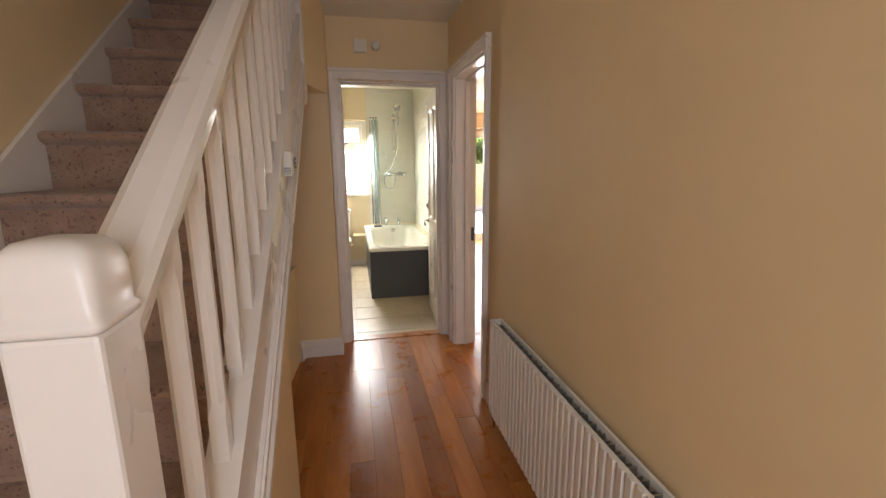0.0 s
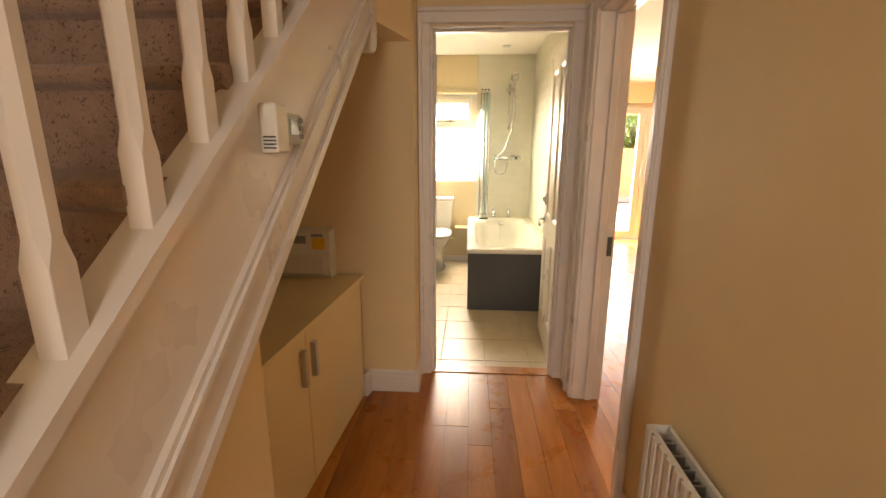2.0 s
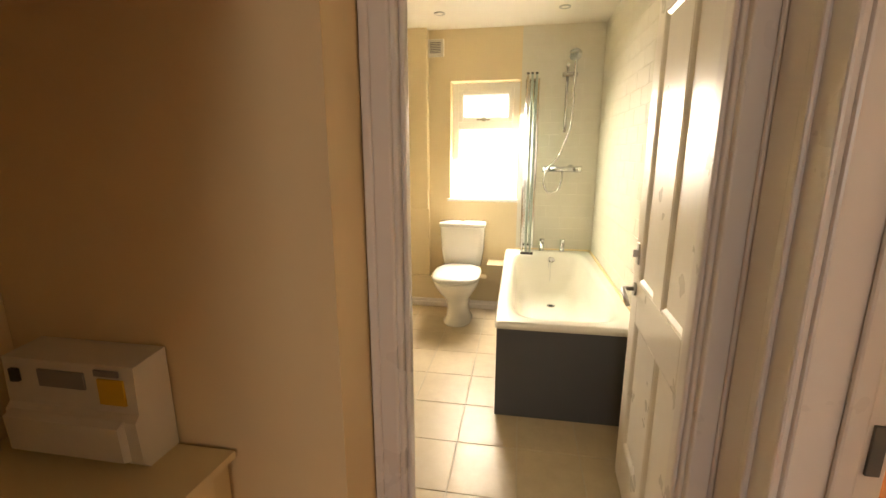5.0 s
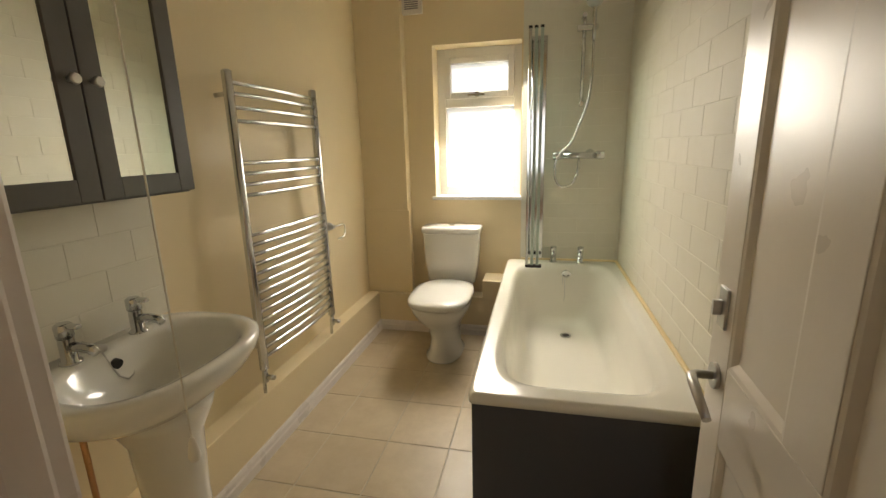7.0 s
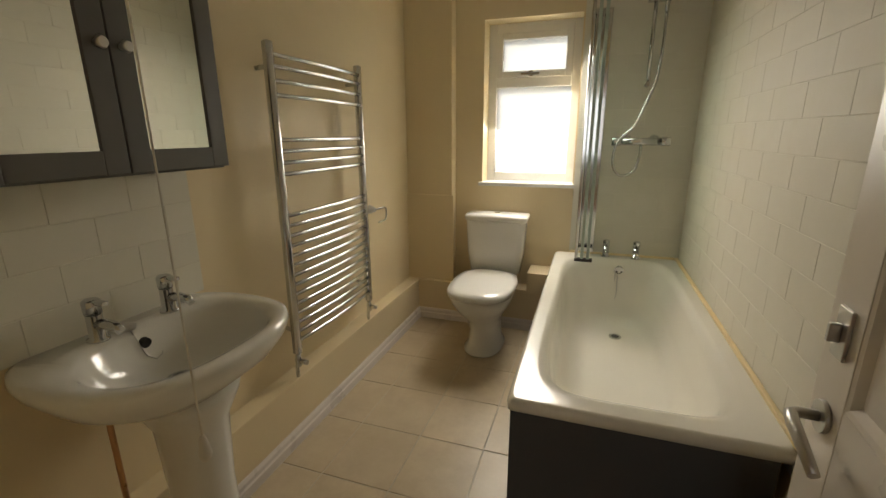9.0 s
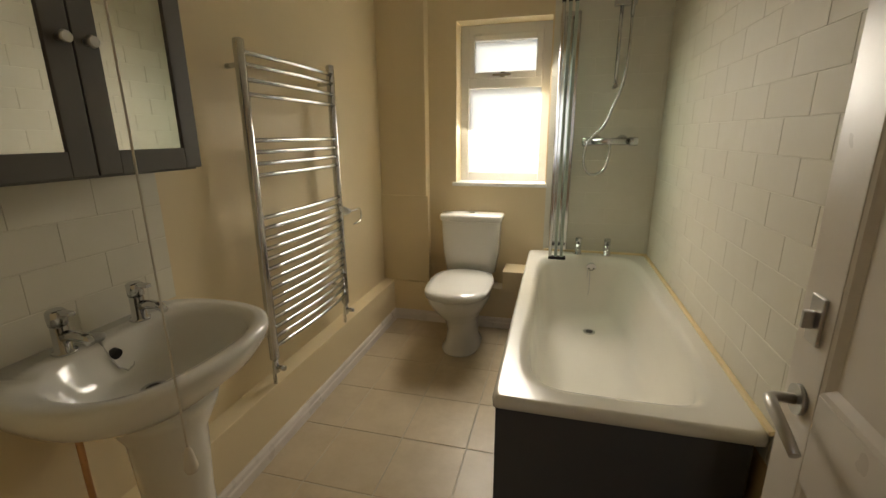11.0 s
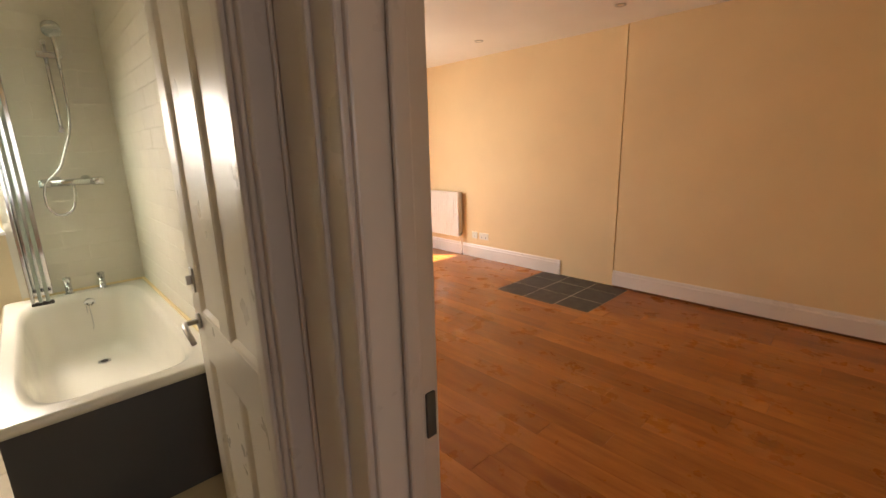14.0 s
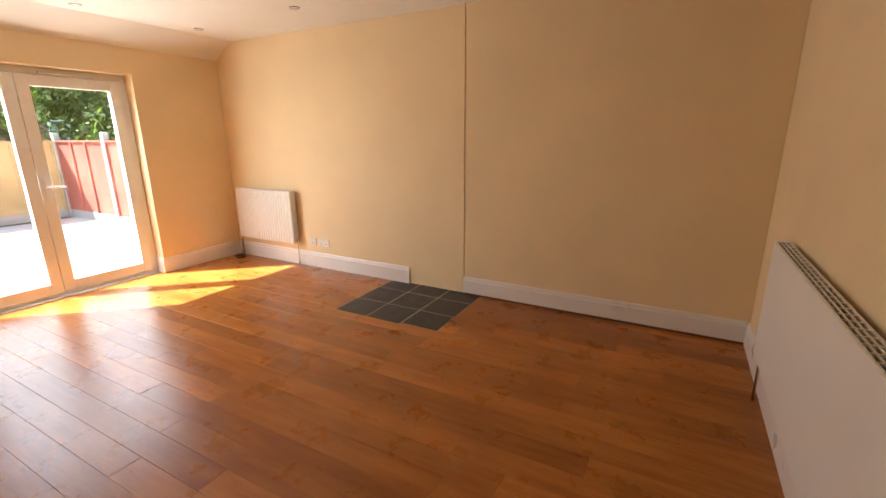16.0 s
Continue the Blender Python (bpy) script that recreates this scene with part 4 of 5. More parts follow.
# wash basin on its pedestal
SX, SY, SZ, BACK = -0.70, 4.04, 0.805, BATH_L + 0.004
th = thing("washbasin", "white ceramic basin on a pedestal", "sink", (SX, SY, 0))
rows = [(0.09, 0.11, SZ - 0.18, -0.73, 2.2), (0.17, 0.19, SZ - 0.14, -0.72, 2.3), (0.235, 0.265, SZ - 0.085, -0.715, 2.5), (0.258, 0.295, SZ - 0.042, -0.713, 2.6), (0.264, 0.302, SZ - 0.02, -0.713, 2.6),
        (0.261, 0.299, SZ - 0.006, -0.713, 2.6), (0.25, 0.288, SZ, -0.713, 2.6), (0.172, 0.242, SZ - 0.004, -0.655, 2.5), (0.160, 0.228, SZ - 0.02, -0.655, 2.4), (0.14, 0.20, SZ - 0.07, -0.66, 2.3),
        (0.10, 0.14, SZ - 0.12, -0.68, 2.1), (0.03, 0.03, SZ - 0.135, -0.695, 2.0)]
part("bowl", rings_mesh(bmesh.new(), [oval(c, SY, z, a, b, 64, p, BACK) for a, b, z, c, p in rows]), CERAMIC, th)
rows = [(0.105, 0.10, 0.0), (0.105, 0.10, 0.02), (0.085, 0.08, 0.06), (0.08, 0.075, 0.35), (0.09, 0.085, 0.55), (0.12, 0.115, 0.62), (0.13, 0.125, 0.66)]
part("pedestal", rings_mesh(bmesh.new(), [oval(-0.68, SY, z, a, b, 40, 2.6) for a, b, z in rows]), CERAMIC, th)
bm = bmesh.new()
tube(bm, [(-0.695, SY, SZ - 0.137), (-0.695, SY, SZ - 0.129)], 0.032, 24)
part("waste", bm, CHROME, th)
# dark discs paint the shade inside the waste and the overflow
bm = bmesh.new()
tube(bm, [(-0.695, SY, SZ - 0.129), (-0.695, SY, SZ - 0.1275)], 0.02, 20)
part("waste_hole_shade", bm, DARK, th)
bm = bmesh.new()
tube(bm, [(-0.812, SY, SZ - 0.045), (-0.797, SY, SZ - 0.048)], 0.014, 16)
part("overflow", bm, DARK, th)
bm = bmesh.new()
tube(bm, [(-0.842, SY + 0.05, SZ - 0.004), (-0.82, SY + 0.05, SZ - 0.04), (-0.80, SY + 0.045, SZ - 0.075), (-0.79, SY + 0.03, SZ - 0.095), (-0.785, SY + 0.01, SZ - 0.097), (-0.792, SY - 0.008, SZ - 0.08), (-0.81, SY - 0.015, SZ - 0.04), (-0.825, SY - 0.02, SZ + 0.004)], 0.0025, 8)
part("plug_chain", bm, STEEL, th)
for y in (SY - 0.10, SY + 0.10):
    pillar_tap("basin_tap", "chrome lever pillar tap on the basin", (-0.838, y + 0.012, SZ - 0.002), -90, 0.95)
bm = bmesh.new()
tube(bm, [(-0.835, SY - 0.02, SZ - 0.003), (-0.835, SY - 0.02, SZ + 0.008), (-0.835, SY - 0.02, SZ + 0.012)], [0.022, 0.024, 0.016], 20)
single("basin_plug", bm, STEEL, "steel basin plug lying on the basin ledge", "plug")
bm = bmesh.new()
tube(bm, [(-0.80, SY - 0.13, 0.29), (-0.80, SY - 0.13, 0.66)], 0.0075, 10)
single("supply_pipe", bm, BRASS, "copper water pipe below the basin", "pipe")

# mirror cabinet
th = thing("mirror_cabinet", "grey wall cabinet with two mirrored doors", "cabinet", (-0.8, 4.03, 1.21))
KX, K0, K1, Z0, Z1 = -0.725, 3.735, 4.335, 1.21, 1.87
part("carcass", boxes((BATH_L, KX - 0.02, K0, K1, Z0, Z1), bevel=0.002), GREY_FRAME, th)
km = (K0 + K1) / 2
for a, b, kn in ((K0, km - 0.002, km - 0.028), (km + 0.002, K1, km + 0.028)):
    bm = boxes((KX - 0.018, KX, a, a + 0.055, Z0 + 0.006, Z1), (KX - 0.018, KX, b - 0.055, b, Z0 + 0.006, Z1),
               (KX - 0.018, KX, a + 0.055, b - 0.055, Z0 + 0.006, Z0 + 0.061), (KX - 0.018, KX, a + 0.055, b - 0.055, Z1 - 0.055, Z1), bevel=0.002)
    leaf = part("cabinet_door", bm, GREY_FRAME, th)
    part("mirror", boxes((KX - 0.014, KX - 0.006, a + 0.054, b - 0.054, Z0 + 0.06, Z1 - 0.054)), MIRROR, leaf, "mirror glass")
    bm = bmesh.new()
    tube(bm, [(KX, kn, 1.50), (KX + 0.012, kn, 1.50), (KX + 0.018, kn, 1.50), (KX + 0.026, kn, 1.50)], [0.007, 0.007, 0.014, 0.011], 16)
    part("knob", bm, STEEL, leaf, "round metal knob")

# towel radiator
TR_X, TA, TB = -0.815, 4.67, 5.31
th = thing("towel_radiator", "chrome ladder towel radiator on the wall", "towel radiator", (TR_X, 4.94, 0.4))
for y in (TA, TB):
    bm = bmesh.new()
    tube(bm, [(TR_X, y, 0.40), (TR_X, y, 0.405), (TR_X, y, 1.625), (TR_X, y, 1.63)], [0.012, 0.019, 0.019, 0.012], 18)
    part("upright", bm, RAIL_CHROME, th)
    for z in (0.50, 1.545):
        bm = bmesh.new()
        tube(bm, [(BATH_L, y + 0.03, z), (TR_X, y, z)], 0.009, 12)
        part("wall_bracket", bm, CHROME, th)
levels = [1.585, 1.545, 1.495, 1.445] + [1.285, 1.243, 1.20, 1.157] + [0.995 - 0.0412 * k for k in range(14)]
for z in levels:
    bm = bmesh.new()
    n = 8
    tube(bm, [(TR_X + 0.008 + 0.016 * math.sin(math.pi * k / n), TA + (TB - TA) * k / n, z) for k in range(n + 1)], 0.0085, 12)
    part("bar", bm, CHROME, th)
for y in (TA, TB):
    bm = bmesh.new()
    tube(bm, [(TR_X, y, 0.402), (TR_X, y, 0.37), (TR_X, y, 0.345), (TR_X - 0.01, y, 0.335), (TR_X - 0.01, y, 0.287)], [0.010, 0.014, 0.013, 0.008, 0.0075], 12)
    tube(bm, [(TR_X, y, 0.365), (TR_X + 0.03, y, 0.365), (TR_X + 0.045, y, 0.365)], [0.010, 0.012, 0.010], 12)
    part("valve", bm, CHROME, th, "chrome radiator valve")

th = thing("toilet_roll_holder", "chrome ring toilet roll holder on the wall", "toilet roll holder", (BATH_L, 5.52, 0.87))
bm = bmesh.new()
tube(bm, [(BATH_L, 5.52, 0.88), (BATH_L + 0.01, 5.52, 0.88), (BATH_L + 0.04, 5.52, 0.88)], [0.026, 0.024, 0.012], 18)
part("mount", bm, STEEL, th)
bm = bmesh.new()
tube(bm, [(BATH_L + 0.04, 5.52, 0.88), (BATH_L + 0.045, 5.63, 0.88), (BATH_L + 0.045, 5.65, 0.865), (BATH_L + 0.045, 5.65, 0.82), (BATH_L + 0.045, 5.63, 0.80), (BATH_L + 0.045, 5.55, 0.80)], 0.005, 10)
part("ring", bm, CHROME, th)

# pull cord
th = thing("light_pull_cord", "thin white pull cord hanging from the ceiling", "pull cord", (-0.31, 3.77, 2.40))
bm = bmesh.new()
tube(bm, [(-0.31, 3.77, 2.40), (-0.31, 3.77, 2.375)], 0.035, 20)
part("ceiling_switch", bm, PLASTIC, th)
bm = bmesh.new()
tube(bm, [(-0.31, 3.77, 2.376), (-0.31, 3.77, 0.78)], 0.0018, 6)
part("cord", bm, CORD, th)
bm = bmesh.new()
tube(bm, [(-0.31, 3.77, 0.785), (-0.31, 3.77, 0.775), (-0.31, 3.77, 0.745), (-0.31, 3.77, 0.735)], [0.003, 0.007, 0.012, 0.009], 12)
part("toggle", bm, PLASTIC, th)


def downlight(at, label, group):
    th = thing("downlight", label, "downlight", at, 0, group)
    bm = bmesh.new()
    rings_mesh(bm, [oval(0, 0, z, r, r, 28) for z, r in ((0.002, 0.042), (-0.006, 0.042), (-0.008, 0.036), (-0.002, 0.030), (-0.0015, 0.005))])
    part("rim", bm, STEEL, th, local=True)
    bm = bmesh.new()
    tube(bm, [(0, 0, -0.0025), (0, 0, -0.0045)], 0.024, 20)
    part("lens", bm, PLASTIC, th, "unlit lamp face", local=True)


for x, y in ((0.50, 5.75), (-0.40, 5.75), (0.50, 4.3), (-0.40, 4.3)):
    downlight((x, y, 2.40), "small round recessed ceiling light", "bathroom downlights")
for x, y in ((2.95, 6.98), (3.92, 6.93), (3.85, 5.58), (2.88, 5.58), (2.88, 4.15), (3.85, 4.15)):
    downlight((x, y, CEIL), "small round recessed ceiling light", "living room downlights")


def alarm(name, label, at, turn_x, r=0.055):
    th = thing(name, label, "alarm", at)
    if turn_x:
        th.matrix_world = pose(*at, turn_x, 0, 0)
    bm = rings_mesh(bmesh.new(), [oval(0, 0, z, s, s, 32) for z, s in ((0, r), (-0.008, r), (-0.01, r * 0.95), (-0.028, r * 0.9), (-0.036, r * 0.75), (-0.038, r * 0.2))])
    part("cover", bm, PLASTIC, th, local=True)
    bm = rings_mesh(bmesh.new(), [oval(0, 0, z, s, s, 28) for z, s in ((-0.012, r * 0.97), (-0.016, r * 0.97))])
    part("vent_band", bm, GREY_LABEL, th, local=True)


alarm("smoke_alarm", "round white smoke alarm on the ceiling", (2.97, 6.28, CEIL), 0, 0.06)
alarm("heat_alarm", "small round white alarm above the doorway", (0.20, 3.33, 2.235), -90, 0.032)
th = thing("junction_box", "small square white box above the doorway", "box", (0.09, 3.33, 2.2))
part("cover", boxes((0.045, 0.135, 3.305, 3.33, 2.185, 2.275), bevel=0.006), PLASTIC, th)
part("button", boxes((0.075, 0.105, 3.300, 3.306, 2.215, 2.245), bevel=0.002), PLASTIC, th)


# ---- living room things ----
def socket(y, w):
    th = thing("wall_socket", "white plastic wall socket above the skirting", "socket", (LIV_R, y, 0.28), 0, "wall sockets")
    part("plate", boxes((LIV_R - 0.012, LIV_R, y - w / 2, y + w / 2, 0.245, 0.331), bevel=0.003), PLASTIC, th)
    for k in ((-0.035, 0.035) if w > 0.1 else (0,)):
        part("switch", boxes((LIV_R - 0.016, LIV_R - 0.011, y + k - 0.008, y + k + 0.008, 0.296, 0.318), bevel=0.001), PLASTIC, th)
        # a raised dark chip paints the shade in the pin hole
        part("pin_hole_shade", boxes((LIV_R - 0.0128, LIV_R - 0.0115, y + k - 0.004, y + k + 0.004, 0.265, 0.28)), DARK, th)


socket(6.20, 0.086)
socket(6.045, 0.146)
bm = bmesh.new()
pts = [(4.30 + 0.05 * math.cos(a) + 0.01 * math.sin(3 * a), 7.28 + 0.07 * math.sin(a), 0.006 + 0.012 * (a / 12)) for a in [0.5 * k for k in range(26)]]
tube(bm, pts, 0.004, 8)
tube(bm, [(4.43, 7.40, 0.19), (4.42, 7.38, 0.08), (4.38, 7.34, 0.01), (4.34, 7.30, 0.008)], 0.004, 8)
single("cable_coil", bm, RUBBER, "coiled black aerial cable on the floor", "cable")

# garden doors
FY = 7.60
win = thing("garden_doors", "white plastic double garden doors with clear glass", "french doors", (2.675, FY, 0), kind="structure")
X0, X1, XM, TOP = 1.83, 3.52, 2.675, 2.0
for b in ((X0, X0 + 0.06, FY, FY + 0.07, 0.0, TOP), (X1 - 0.06, X1, FY, FY + 0.07, 0.0, TOP), (X0 + 0.06, X1 - 0.06, FY, FY + 0.07, TOP - 0.06, TOP), (X0 + 0.06, X1 - 0.06, FY, FY + 0.07, 0.0, 0.03)):
    part("door_frame", boxes(b, bevel=0.005), UPVC, win)
for a, b, hx in ((X0 + 0.062, XM - 0.002, None), (XM + 0.002, X1 - 0.062, XM + 0.05)):
    leaf = part("door_leaf", boxes((a, a + 0.09, FY - 0.015, FY + 0.05, 0.035, TOP - 0.065), (b - 0.09, b, FY - 0.015, FY + 0.05, 0.035, TOP - 0.065),
                                   (a + 0.09, b - 0.09, FY - 0.015, FY + 0.05, 0.035, 0.135), (a + 0.09, b - 0.09, FY - 0.015, FY + 0.05, TOP - 0.155, TOP - 0.065), bevel=0.005), UPVC, win)
    ob = part("pane", boxes((a + 0.085, b - 0.085, FY + 0.01, FY + 0.018, 0.13, TOP - 0.15)), PANE, leaf, "clear glass pane")
    ob.visible_shadow = False
    part("trickle_vent", boxes((a + 0.16, b - 0.16, FY - 0.028, FY - 0.0, TOP - 0.052, TOP - 0.03), bevel=0.003), PLASTIC, win)
    if hx:
        bm = boxes((hx - 0.014, hx + 0.014, FY - 0.024, FY - 0.015, 0.86, 1.08), bevel=0.003)
        tube(bm, [(hx, FY - 0.02, 1.0), (hx, FY - 0.055, 1.0), (hx + 0.02, FY - 0.062, 1.0), (hx + 0.12, FY - 0.06, 0.995)], 0.009, 12)
        part("handle", bm, UPVC, leaf, "white lever handle")
structure("threshold_garden", boxes((X0, X1, FY - 0.06, FY + 0.15, -0.012, 0.004), bevel=0.002), UPVC, "white threshold of the garden doors", "threshold")

# ---- garden ----
PAVING = paint("pale_paving", (0.68, 0.65, 0.58), 0.9, 0.1, 60, 0.4)
FENCE_RED = paint("red_stained_fence", (0.50, 0.14, 0.10), 0.85, 0.2, 30, 0.5)
FENCE_NEW = paint("new_timber_fence", (0.60, 0.42, 0.20), 0.85, 0.15, 30, 0.5)
CONCRETE = paint("concrete_post", (0.48, 0.45, 0.42), 0.95, 0.12, 60, 0.4)
GRASS = paint("lawn", (0.08, 0.12, 0.04), 0.95, 0.25, 40, 0.8)
ROOF = paint("dark_roof_tile", (0.10, 0.06, 0.05), 0.9, 0.2, 20, 0.5)
BRICK_WALL = paint("far_brick", (0.33, 0.16, 0.11), 0.9, 0.15, 20, 0.4)
GZ = -0.12
structure("ground", boxes((-600, 600, 7.76, 900, GZ - 0.3, GZ - 0.02)), GRASS, "garden ground reaching far away", "ground")
patio = thing("patio", "pale stone slab patio outside the doors", "patio", (2, 10, GZ), kind="structure")
slab = mesh_of("paving_slab", boxes((0.004, 0.596, 0.004, 0.596, -0.04, 0), bevel=0.004), PAVING)
for i in range(-4, 9):
    for j in range(9):
        ob = new("paving_slab", slab)
        ob.parent = patio
        ob.location = (-0.2 + i * 0.6 - 2 + 0.6 - 0.0, 7.78 + j * 0.6 - 10, 0.002 * ((i * 7 + j * 3) % 3))


def fence_panel(name, a, b, material, label, h=1.45):
    """Waney lap panel between two posts, from a to b in plan."""
    a, b = Vector((*a, 0)), Vector((*b, 0))
    d = b - a
    th = thing(name, label, "fence", (a.x, a.y, GZ), math.degrees(math.atan2(d.y, d.x)), "garden fence")
    L = d.length
    part("gravel_board", boxes((0.06, L - 0.0, -0.025, 0.025, 0, 0.15)), CONCRETE, th, "concrete gravel board", local=True)
    n = 12
    for k in range(n):
        z = 0.15 + k * (h - 0.15) / n
        bm = boxes((0.06, L, -0.012, 0.0, z, z + (h - 0.15) / n + 0.02))
        bm.transform(Matrix.Translation((0, 0, z)) @ pose(0, 0, 0, -4, 0, 0) @ Matrix.Translation((0, 0, -z)))
        part("slat", bm, material, th, local=True)
    for x in (0.08, L * 0.37, L * 0.66, L - 0.06):
        part("batten", boxes((x, x + 0.035, 0.012, 0.035, 0.15, h), bevel=0.002), material, th, local=True)
    part("top_rail", boxes((0.06, L, -0.02, 0.04, h, h + 0.03), bevel=0.003), material, th, local=True)


def fence_post(x, y, h=1.62):
    bm = boxes((x - 0.05, x + 0.05, y - 0.05, y + 0.05, GZ - 0.02, GZ + h), bevel=0.012)
    single("fence_post", bm, CONCRETE, "square concrete fence post", "post", "fence posts")


ys = [7.9, 9.73, 11.56, 13.39]
for y in ys:
    fence_post(5.05, y)
for a, b in zip(ys, ys[1:]):
    fence_panel("garden_fence", (5.05, a), (5.05, b), FENCE_RED, "red stained lapped timber fence panel")
xs = [5.05, 3.22, 1.39, -0.44, -2.27]
for k, (a, b) in enumerate(zip(xs, xs[1:])):
    fence_post(b, 13.39)
    fence_panel("garden_fence", (a, 13.39), (b, 13.39), FENCE_NEW if k == 0 else FENCE_RED, "new yellow timber fence panel" if k == 0 else "red stained lapped timber fence panel")

# shrubs and trees beyond the fence
LEAF = paint("leaf_green", (0.12, 0.19, 0.045), 0.6, 0.3, 20, 0.2)
lt = LEAF.node_tree
glow, both = lt.nodes.new("ShaderNodeBsdfTranslucent"), lt.nodes.new("ShaderNodeMixShader")
glow.inputs[0].default_value = (0.16, 0.24, 0.04, 1)
both.inputs[0].default_value = 0.5
lt.links.new(lt.nodes["Principled BSDF"].outputs[0], both.inputs[1])
lt.links.new(glow.outputs[0], both.inputs[2])
lt.links.new(both.outputs[0], lt.nodes["Material Output"].inputs[0])
BARK = paint("bark", (0.10, 0.07, 0.045), 0.95, 0.2, 30, 0.8)


def tree(x, y, h, w, seed):
    rng = random.Random(seed)
    th = thing("garden_tree", "leafy green tree beyond the fence", "tree", (x, y, GZ), 0, "garden trees")
    bm = bmesh.new()
    tube(bm, [(0, 0, 0), (0.05, 0.02, h * 0.35), (0.0, 0.05, h * 0.7)], [0.12, 0.08, 0.03], 10)
    for k in range(6):
        a = k * 1.05
        tube(bm, [(0.02, 0.02, h * (0.3 + 0.06 * k)), (w * 0.3 * math.cos(a), w * 0.3 * math.sin(a), h * (0.5 + 0.05 * k))], [0.05, 0.015], 7)
    part("trunk", bm, BARK, th, local=True)
    vs, fs = [], []
    clumps = [(rng.gauss(0, w * 0.30), rng.gauss(0, w * 0.25), h * (0.42 + 0.5 * rng.random()), w * (0.12 + 0.14 * rng.random())) for _ in range(26)]
    for cx, cy, cz, r in clumps:
        for _ in range(170):
            p = Vector((rng.gauss(0, 1), rng.gauss(0, 1), rng.gauss(0, 0.8)))
            p = Vector((cx, cy, cz)) + p.normalized() * r * (rng.random() ** 0.4)
            u = Vector((rng.gauss(0, 1), rng.gauss(0, 1), rng.gauss(0, 1))).normalized()
            v = u.orthogonal().normalized()
            s = 0.05 + 0.05 * rng.random()
            i = len(vs)
            vs += [p - u * s, p + v * s * 0.45, p + u * s, p - v * s * 0.45]
            fs.append((i, i + 1, i + 2, i + 3))
    me = bpy.data.meshes.new("crown")
    me.from_pydata(vs, [], fs)
    me.materials.append(LEAF)
    ob = new("crown", me)
    ob.parent = th


for i, (x, y, h, w) in enumerate(((6.6, 13.8, 2.9, 2.2), (5.2, 15.2, 3.0, 2.4), (3.4, 15.4, 2.8, 2.2), (7.6, 16.5, 3.4, 2.6), (1.6, 15.6, 3.1, 2.2), (-0.4, 15.5, 2.9, 2.2), (7.0, 11.6, 2.7, 1.9), (9.4, 18.0, 3.3, 2.6))):
    tree(x, y, h, w, i)


def far_house(x, y, w, d, eaves, ridge):
    th = thing("house", "far brick house with a dark tiled roof", "house", (x, y, GZ))
    part("wall", boxes((x, x + w, y, y + d, GZ - 0.05, eaves)), BRICK_WALL, th)
    bm = bmesh.new()
    prism(bm, [(y - 0.3, eaves), (y + d + 0.3, eaves), (y + d / 2, ridge)], x - 0.2, x + w + 0.2, "x")
    part("roof", bm, ROOF, th)
    for k in range(3):
        wx = x + w * (0.16 + 0.3 * k)
        frame_ = part("window", boxes((wx, wx + 1.1, y - 0.03, y + 0.02, eaves - 1.5, eaves - 0.35)), UPVC, th)
        part("pane", boxes((wx + 0.07, wx + 1.03, y - 0.045, y - 0.032, eaves - 1.43, eaves - 0.42)), GREY_SCREEN, frame_)


far_house(2.0, 30.0, 12.0, 7.0, 2.6, 5.2)
far_house(17.0, 27.0, 9.0, 7.0, 2.5, 5.0)


# ---- boards and tiles ----
def plank_mesh(w):
    """A board of unit length along y with eased edges."""
    e, t = 0.0008, 0.012
    lo = [(0, 0, -t), (w, 0, -t), (w, 1, -t), (0, 1, -t)]
    mid = [(0, 0, -e), (w, 0, -e), (w, 1, -e), (0, 1, -e)]
    top = [(e, 0.001, 0), (w - e, 0.001, 0), (w - e, 0.999, 0), (e, 0.999, 0)]
    me = bpy.data.meshes.new("floor_board")
    f = [(4 * a + k, 4 * a + (k + 1) % 4, 4 * a + 4 + (k + 1) % 4, 4 * a + 4 + k) for a in (0, 1) for k in range(4)] + [(8, 9, 10, 11), (3, 2, 1, 0)]
    me.from_pydata(lo + mid + top, [], f)
    me.materials.append(WOOD)
    return me


def boarded(name, label, x0, x1, y0, y1, w, seed, skip=None):
    rng = random.Random(seed)
    root = thing(name, label, "floor", (x0, y0, 0), kind="structure")
    n = round((x1 - x0) / w)
    pitch = (x1 - x0) / n
    me = plank_mesh(pitch - 0.0006)
    for k in range(n):
        x, y = x0 + k * pitch, y0
        first = 0.3 + 1.2 * rng.random()
        while y < y1 - 0.01:
            end = min(y1, y + first)
            if y1 - end < 0.25:
                end = y1
            first = 0.9 + 1.1 * rng.random()
            spans = [(y, end)]
            if skip and skip[0] < x + pitch * 0.5 < skip[1]:
                spans = [(a, b) for a, b in ((y, min(end, skip[2])), (max(y, skip[3]), end)) if b - a > 0.02]
            for a, b in spans:
                ob = new("floor_board", me)
                ob.parent = root
                ob.location = (x - x0, a - y0, -0.0008 * rng.random())
                ob.scale = (1, b - a - 0.001, 1)
            y = end
    return root


boarded("floor_hall", "orange-brown oiled wooden floorboards in the hall", -1.0, HALL_R, -1.5, 3.33, 0.116, 3)
boarded("floor_living", "orange-brown oiled wooden floorboards in the living room", LIV_L - 0.15, LIV_R, LIV_S, FY - 0.06, 0.137, 5, (3.59, LIV_R, 4.17, 5.15))


def tiles(parent, name, me, cells):
    for m in cells:
        ob = new(name, me)
        ob.parent = parent
        ob.matrix_basis = m


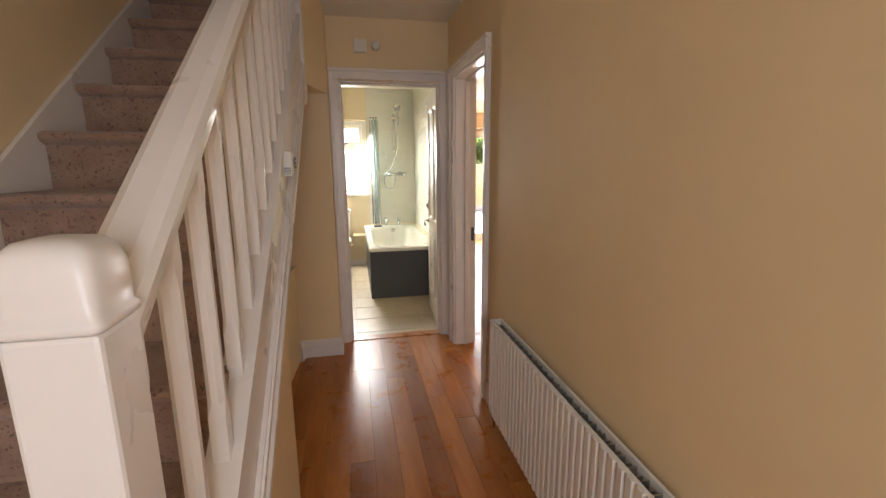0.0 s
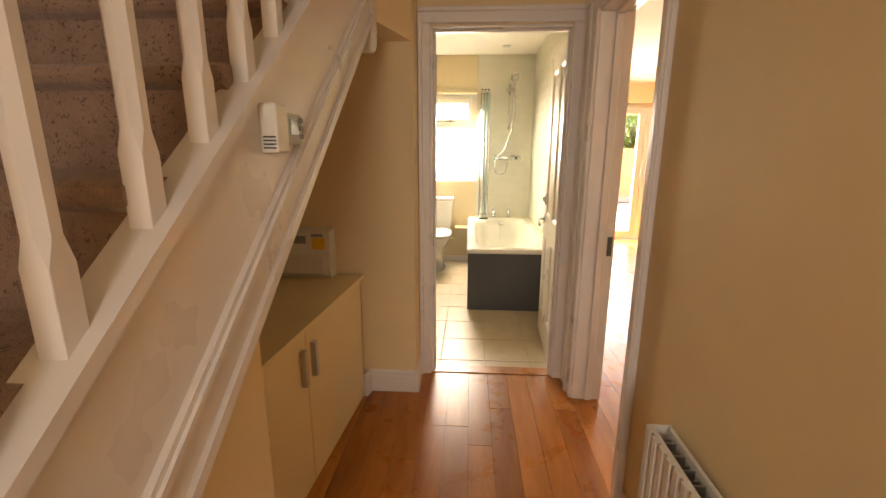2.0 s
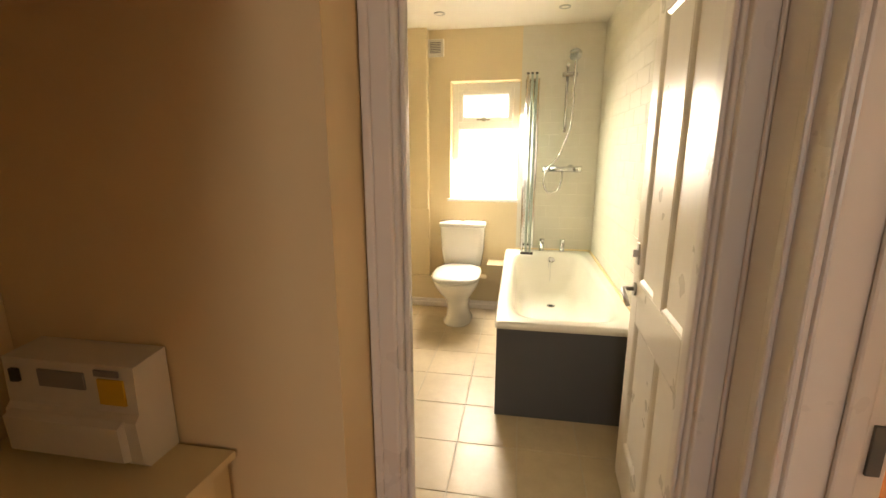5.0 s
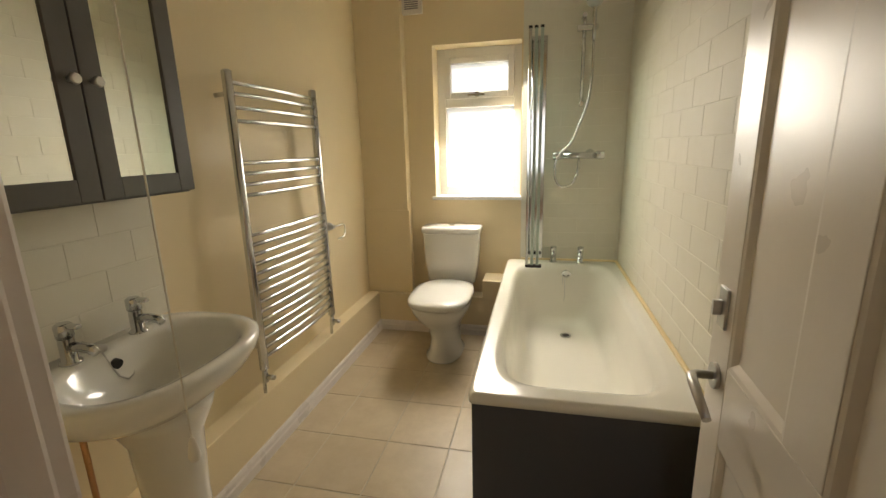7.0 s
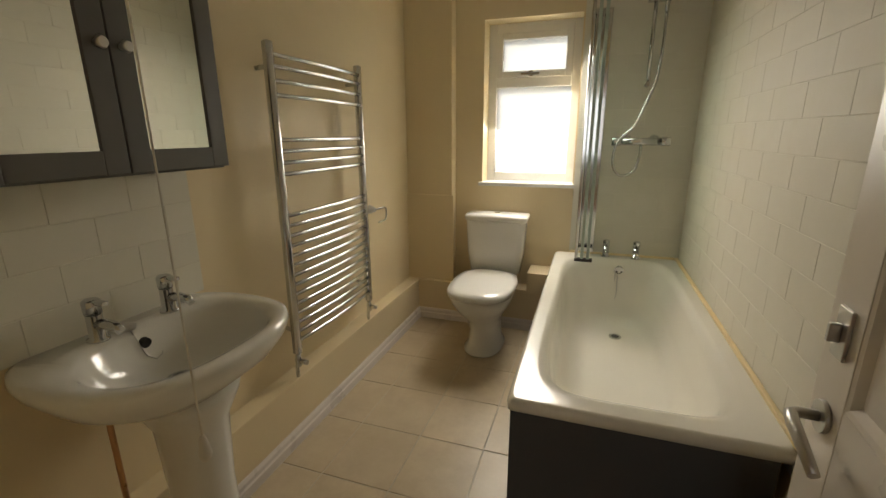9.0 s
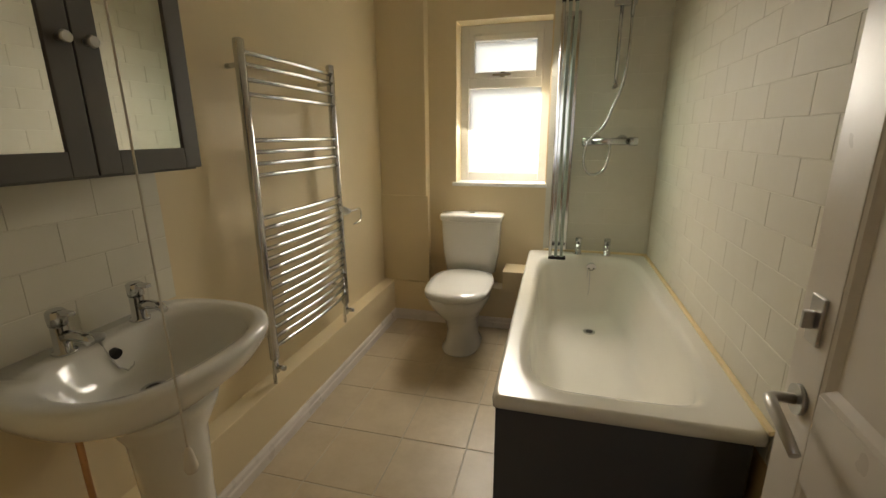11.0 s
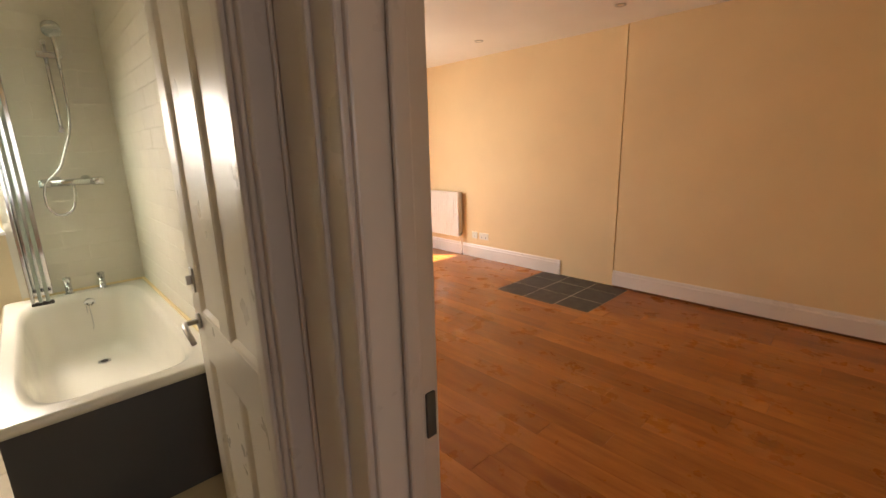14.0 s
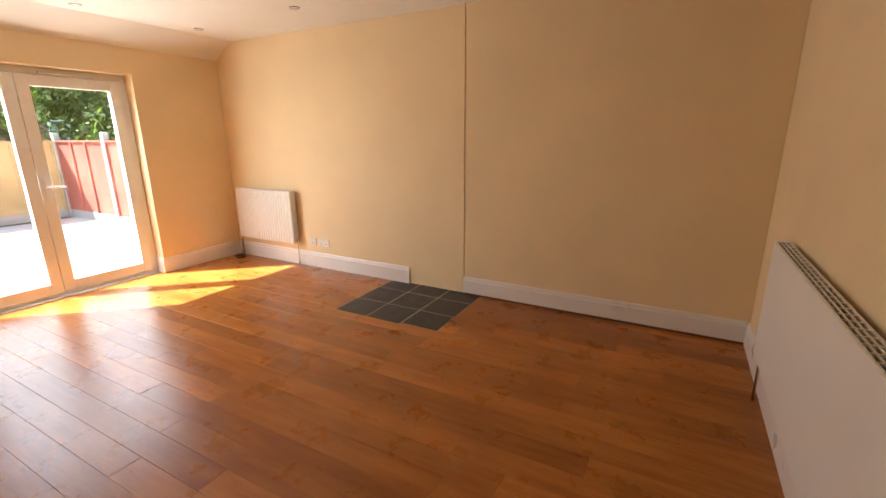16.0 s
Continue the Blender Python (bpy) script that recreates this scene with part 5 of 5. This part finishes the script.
def tile_mesh(name, w, h, t, material, e=0.0015):
    """A flat tile in x and y, w by h, with eased edges; its face at z = t."""
    lo = [(0, 0, 0), (w, 0, 0), (w, h, 0), (0, h, 0)]
    mid = [(0, 0, t - e), (w, 0, t - e), (w, h, t - e), (0, h, t - e)]
    top = [(e, e, t), (w - e, e, t), (w - e, h - e, t), (e, h - e, t)]
    f = [(4 * a + k, 4 * a + (k + 1) % 4, 4 * a + 4 + (k + 1) % 4, 4 * a + 4 + k) for a in (0, 1) for k in range(4)] + [(8, 9, 10, 11)]
    me = bpy.data.meshes.new(name)
    me.from_pydata(lo + mid + top, [], f)
    me.materials.append(material)
    return me


# slate hearth
hearth = structure("hearth", boxes((3.592, LIV_R - 0.001, 4.172, 5.148, -0.012, -0.002)), SLATE_GROUT, "black slate tile hearth set into the boards", "hearth")
px, py = 0.316, 0.3253
full = tile_mesh("hearth_tile", px - 0.011, py - 0.011, 0.0055, SLATE)
cut = tile_mesh("hearth_tile", LIV_R - 0.004 - (3.595 + 2 * px), py - 0.011, 0.0055, SLATE)
for i in range(3):
    for j in range(3):
        tiles(hearth, "hearth_tile", full if i < 2 else cut, [Matrix.Translation((3.595 + i * px, 4.175 + j * py, -0.006 + 0.0006 * ((i + 2 * j) % 3)))])

# bathroom floor tiles
bed = structure("floor_bathroom", boxes((-0.83, BATH_R, 3.42, 6.06, -0.012, -0.002)), GROUT, "beige ceramic floor tiles in the bathroom", "floor")
xl = [-0.83, -0.61, -0.32, -0.03, 0.26, 0.55, BATH_R]
yl = [3.422] + [3.50 + 0.329 * k for k in range(8)] + [6.06]
cache = {}
for i in range(len(xl) - 1):
    for j in range(len(yl) - 1):
        w, h = round(xl[i + 1] - xl[i] - 0.005, 4), round(yl[j + 1] - yl[j] - 0.005, 4)
        if (w, h) not in cache:
            cache[w, h] = tile_mesh("floor_tile", w, h, 0.009, FLOOR_TILE)
        tiles(bed, "floor_tile", cache[w, h], [Matrix.Translation((xl[i] + 0.0025, yl[j] + 0.0025, -0.0085))])


def wall_tiles(name, label, origin, ux, uw, uh, tw, th_, seed):
    """Brick-bonded tiles on a wall: origin at the lower corner, ux the way along, the face on its right hand."""
    origin, ux = Vector(origin), Vector(ux)
    n = ux.cross(Vector((0, 0, 1)))
    turn = Matrix((ux, (0, 0, 1), n)).transposed().to_4x4()
    bm = boxes((0, uw, 0, uh, 0, 0.004))
    bm.transform(Matrix.Translation(origin) @ turn)
    root = structure(name, bm, WALL_GROUT, label, "wall tiles")
    made, rows_ = {}, int(math.ceil(uh / th_))
    for r in range(rows_):
        u = -(tw / 2 if r % 2 else 0)
        v0, v1 = r * th_, min(uh, (r + 1) * th_)
        while u < uw - 0.003:
            a, b = max(u, 0), min(u + tw, uw)
            k = (round(b - a - 0.002, 4), round(v1 - v0 - 0.002, 4))
            if k[0] > 0.008:
                if k not in made:
                    made[k] = tile_mesh("wall_tile", k[0], k[1], 0.0058, WALL_TILE, 0.001)
                tiles(root, "wall_tile", made[k], [Matrix.Translation(origin) @ turn @ Matrix.Translation((a + 0.001, v0 + 0.001, 0))])
            u += tw


wall_tiles("tiles_bath_north", "white brick-bonded wall tiles behind the shower", (0.215, BATH_N, 0.44), (1, 0, 0), BATH_R - 0.215 - 0.006, 1.958, 0.25, 0.10, 1)
wall_tiles("tiles_bath_east", "white brick-bonded wall tiles beside the bath", (BATH_R, BATH_N - 0.0065, 0.44), (0, -1, 0), BATH_N - 0.0065 - 3.42, 1.958, 0.25, 0.10, 2)
wall_tiles("tiles_splashback", "white tiled splashback behind the basin", (BATH_L, 3.435, 0.80), (0, 1, 0), 0.895, 0.409, 0.20, 0.10, 3)
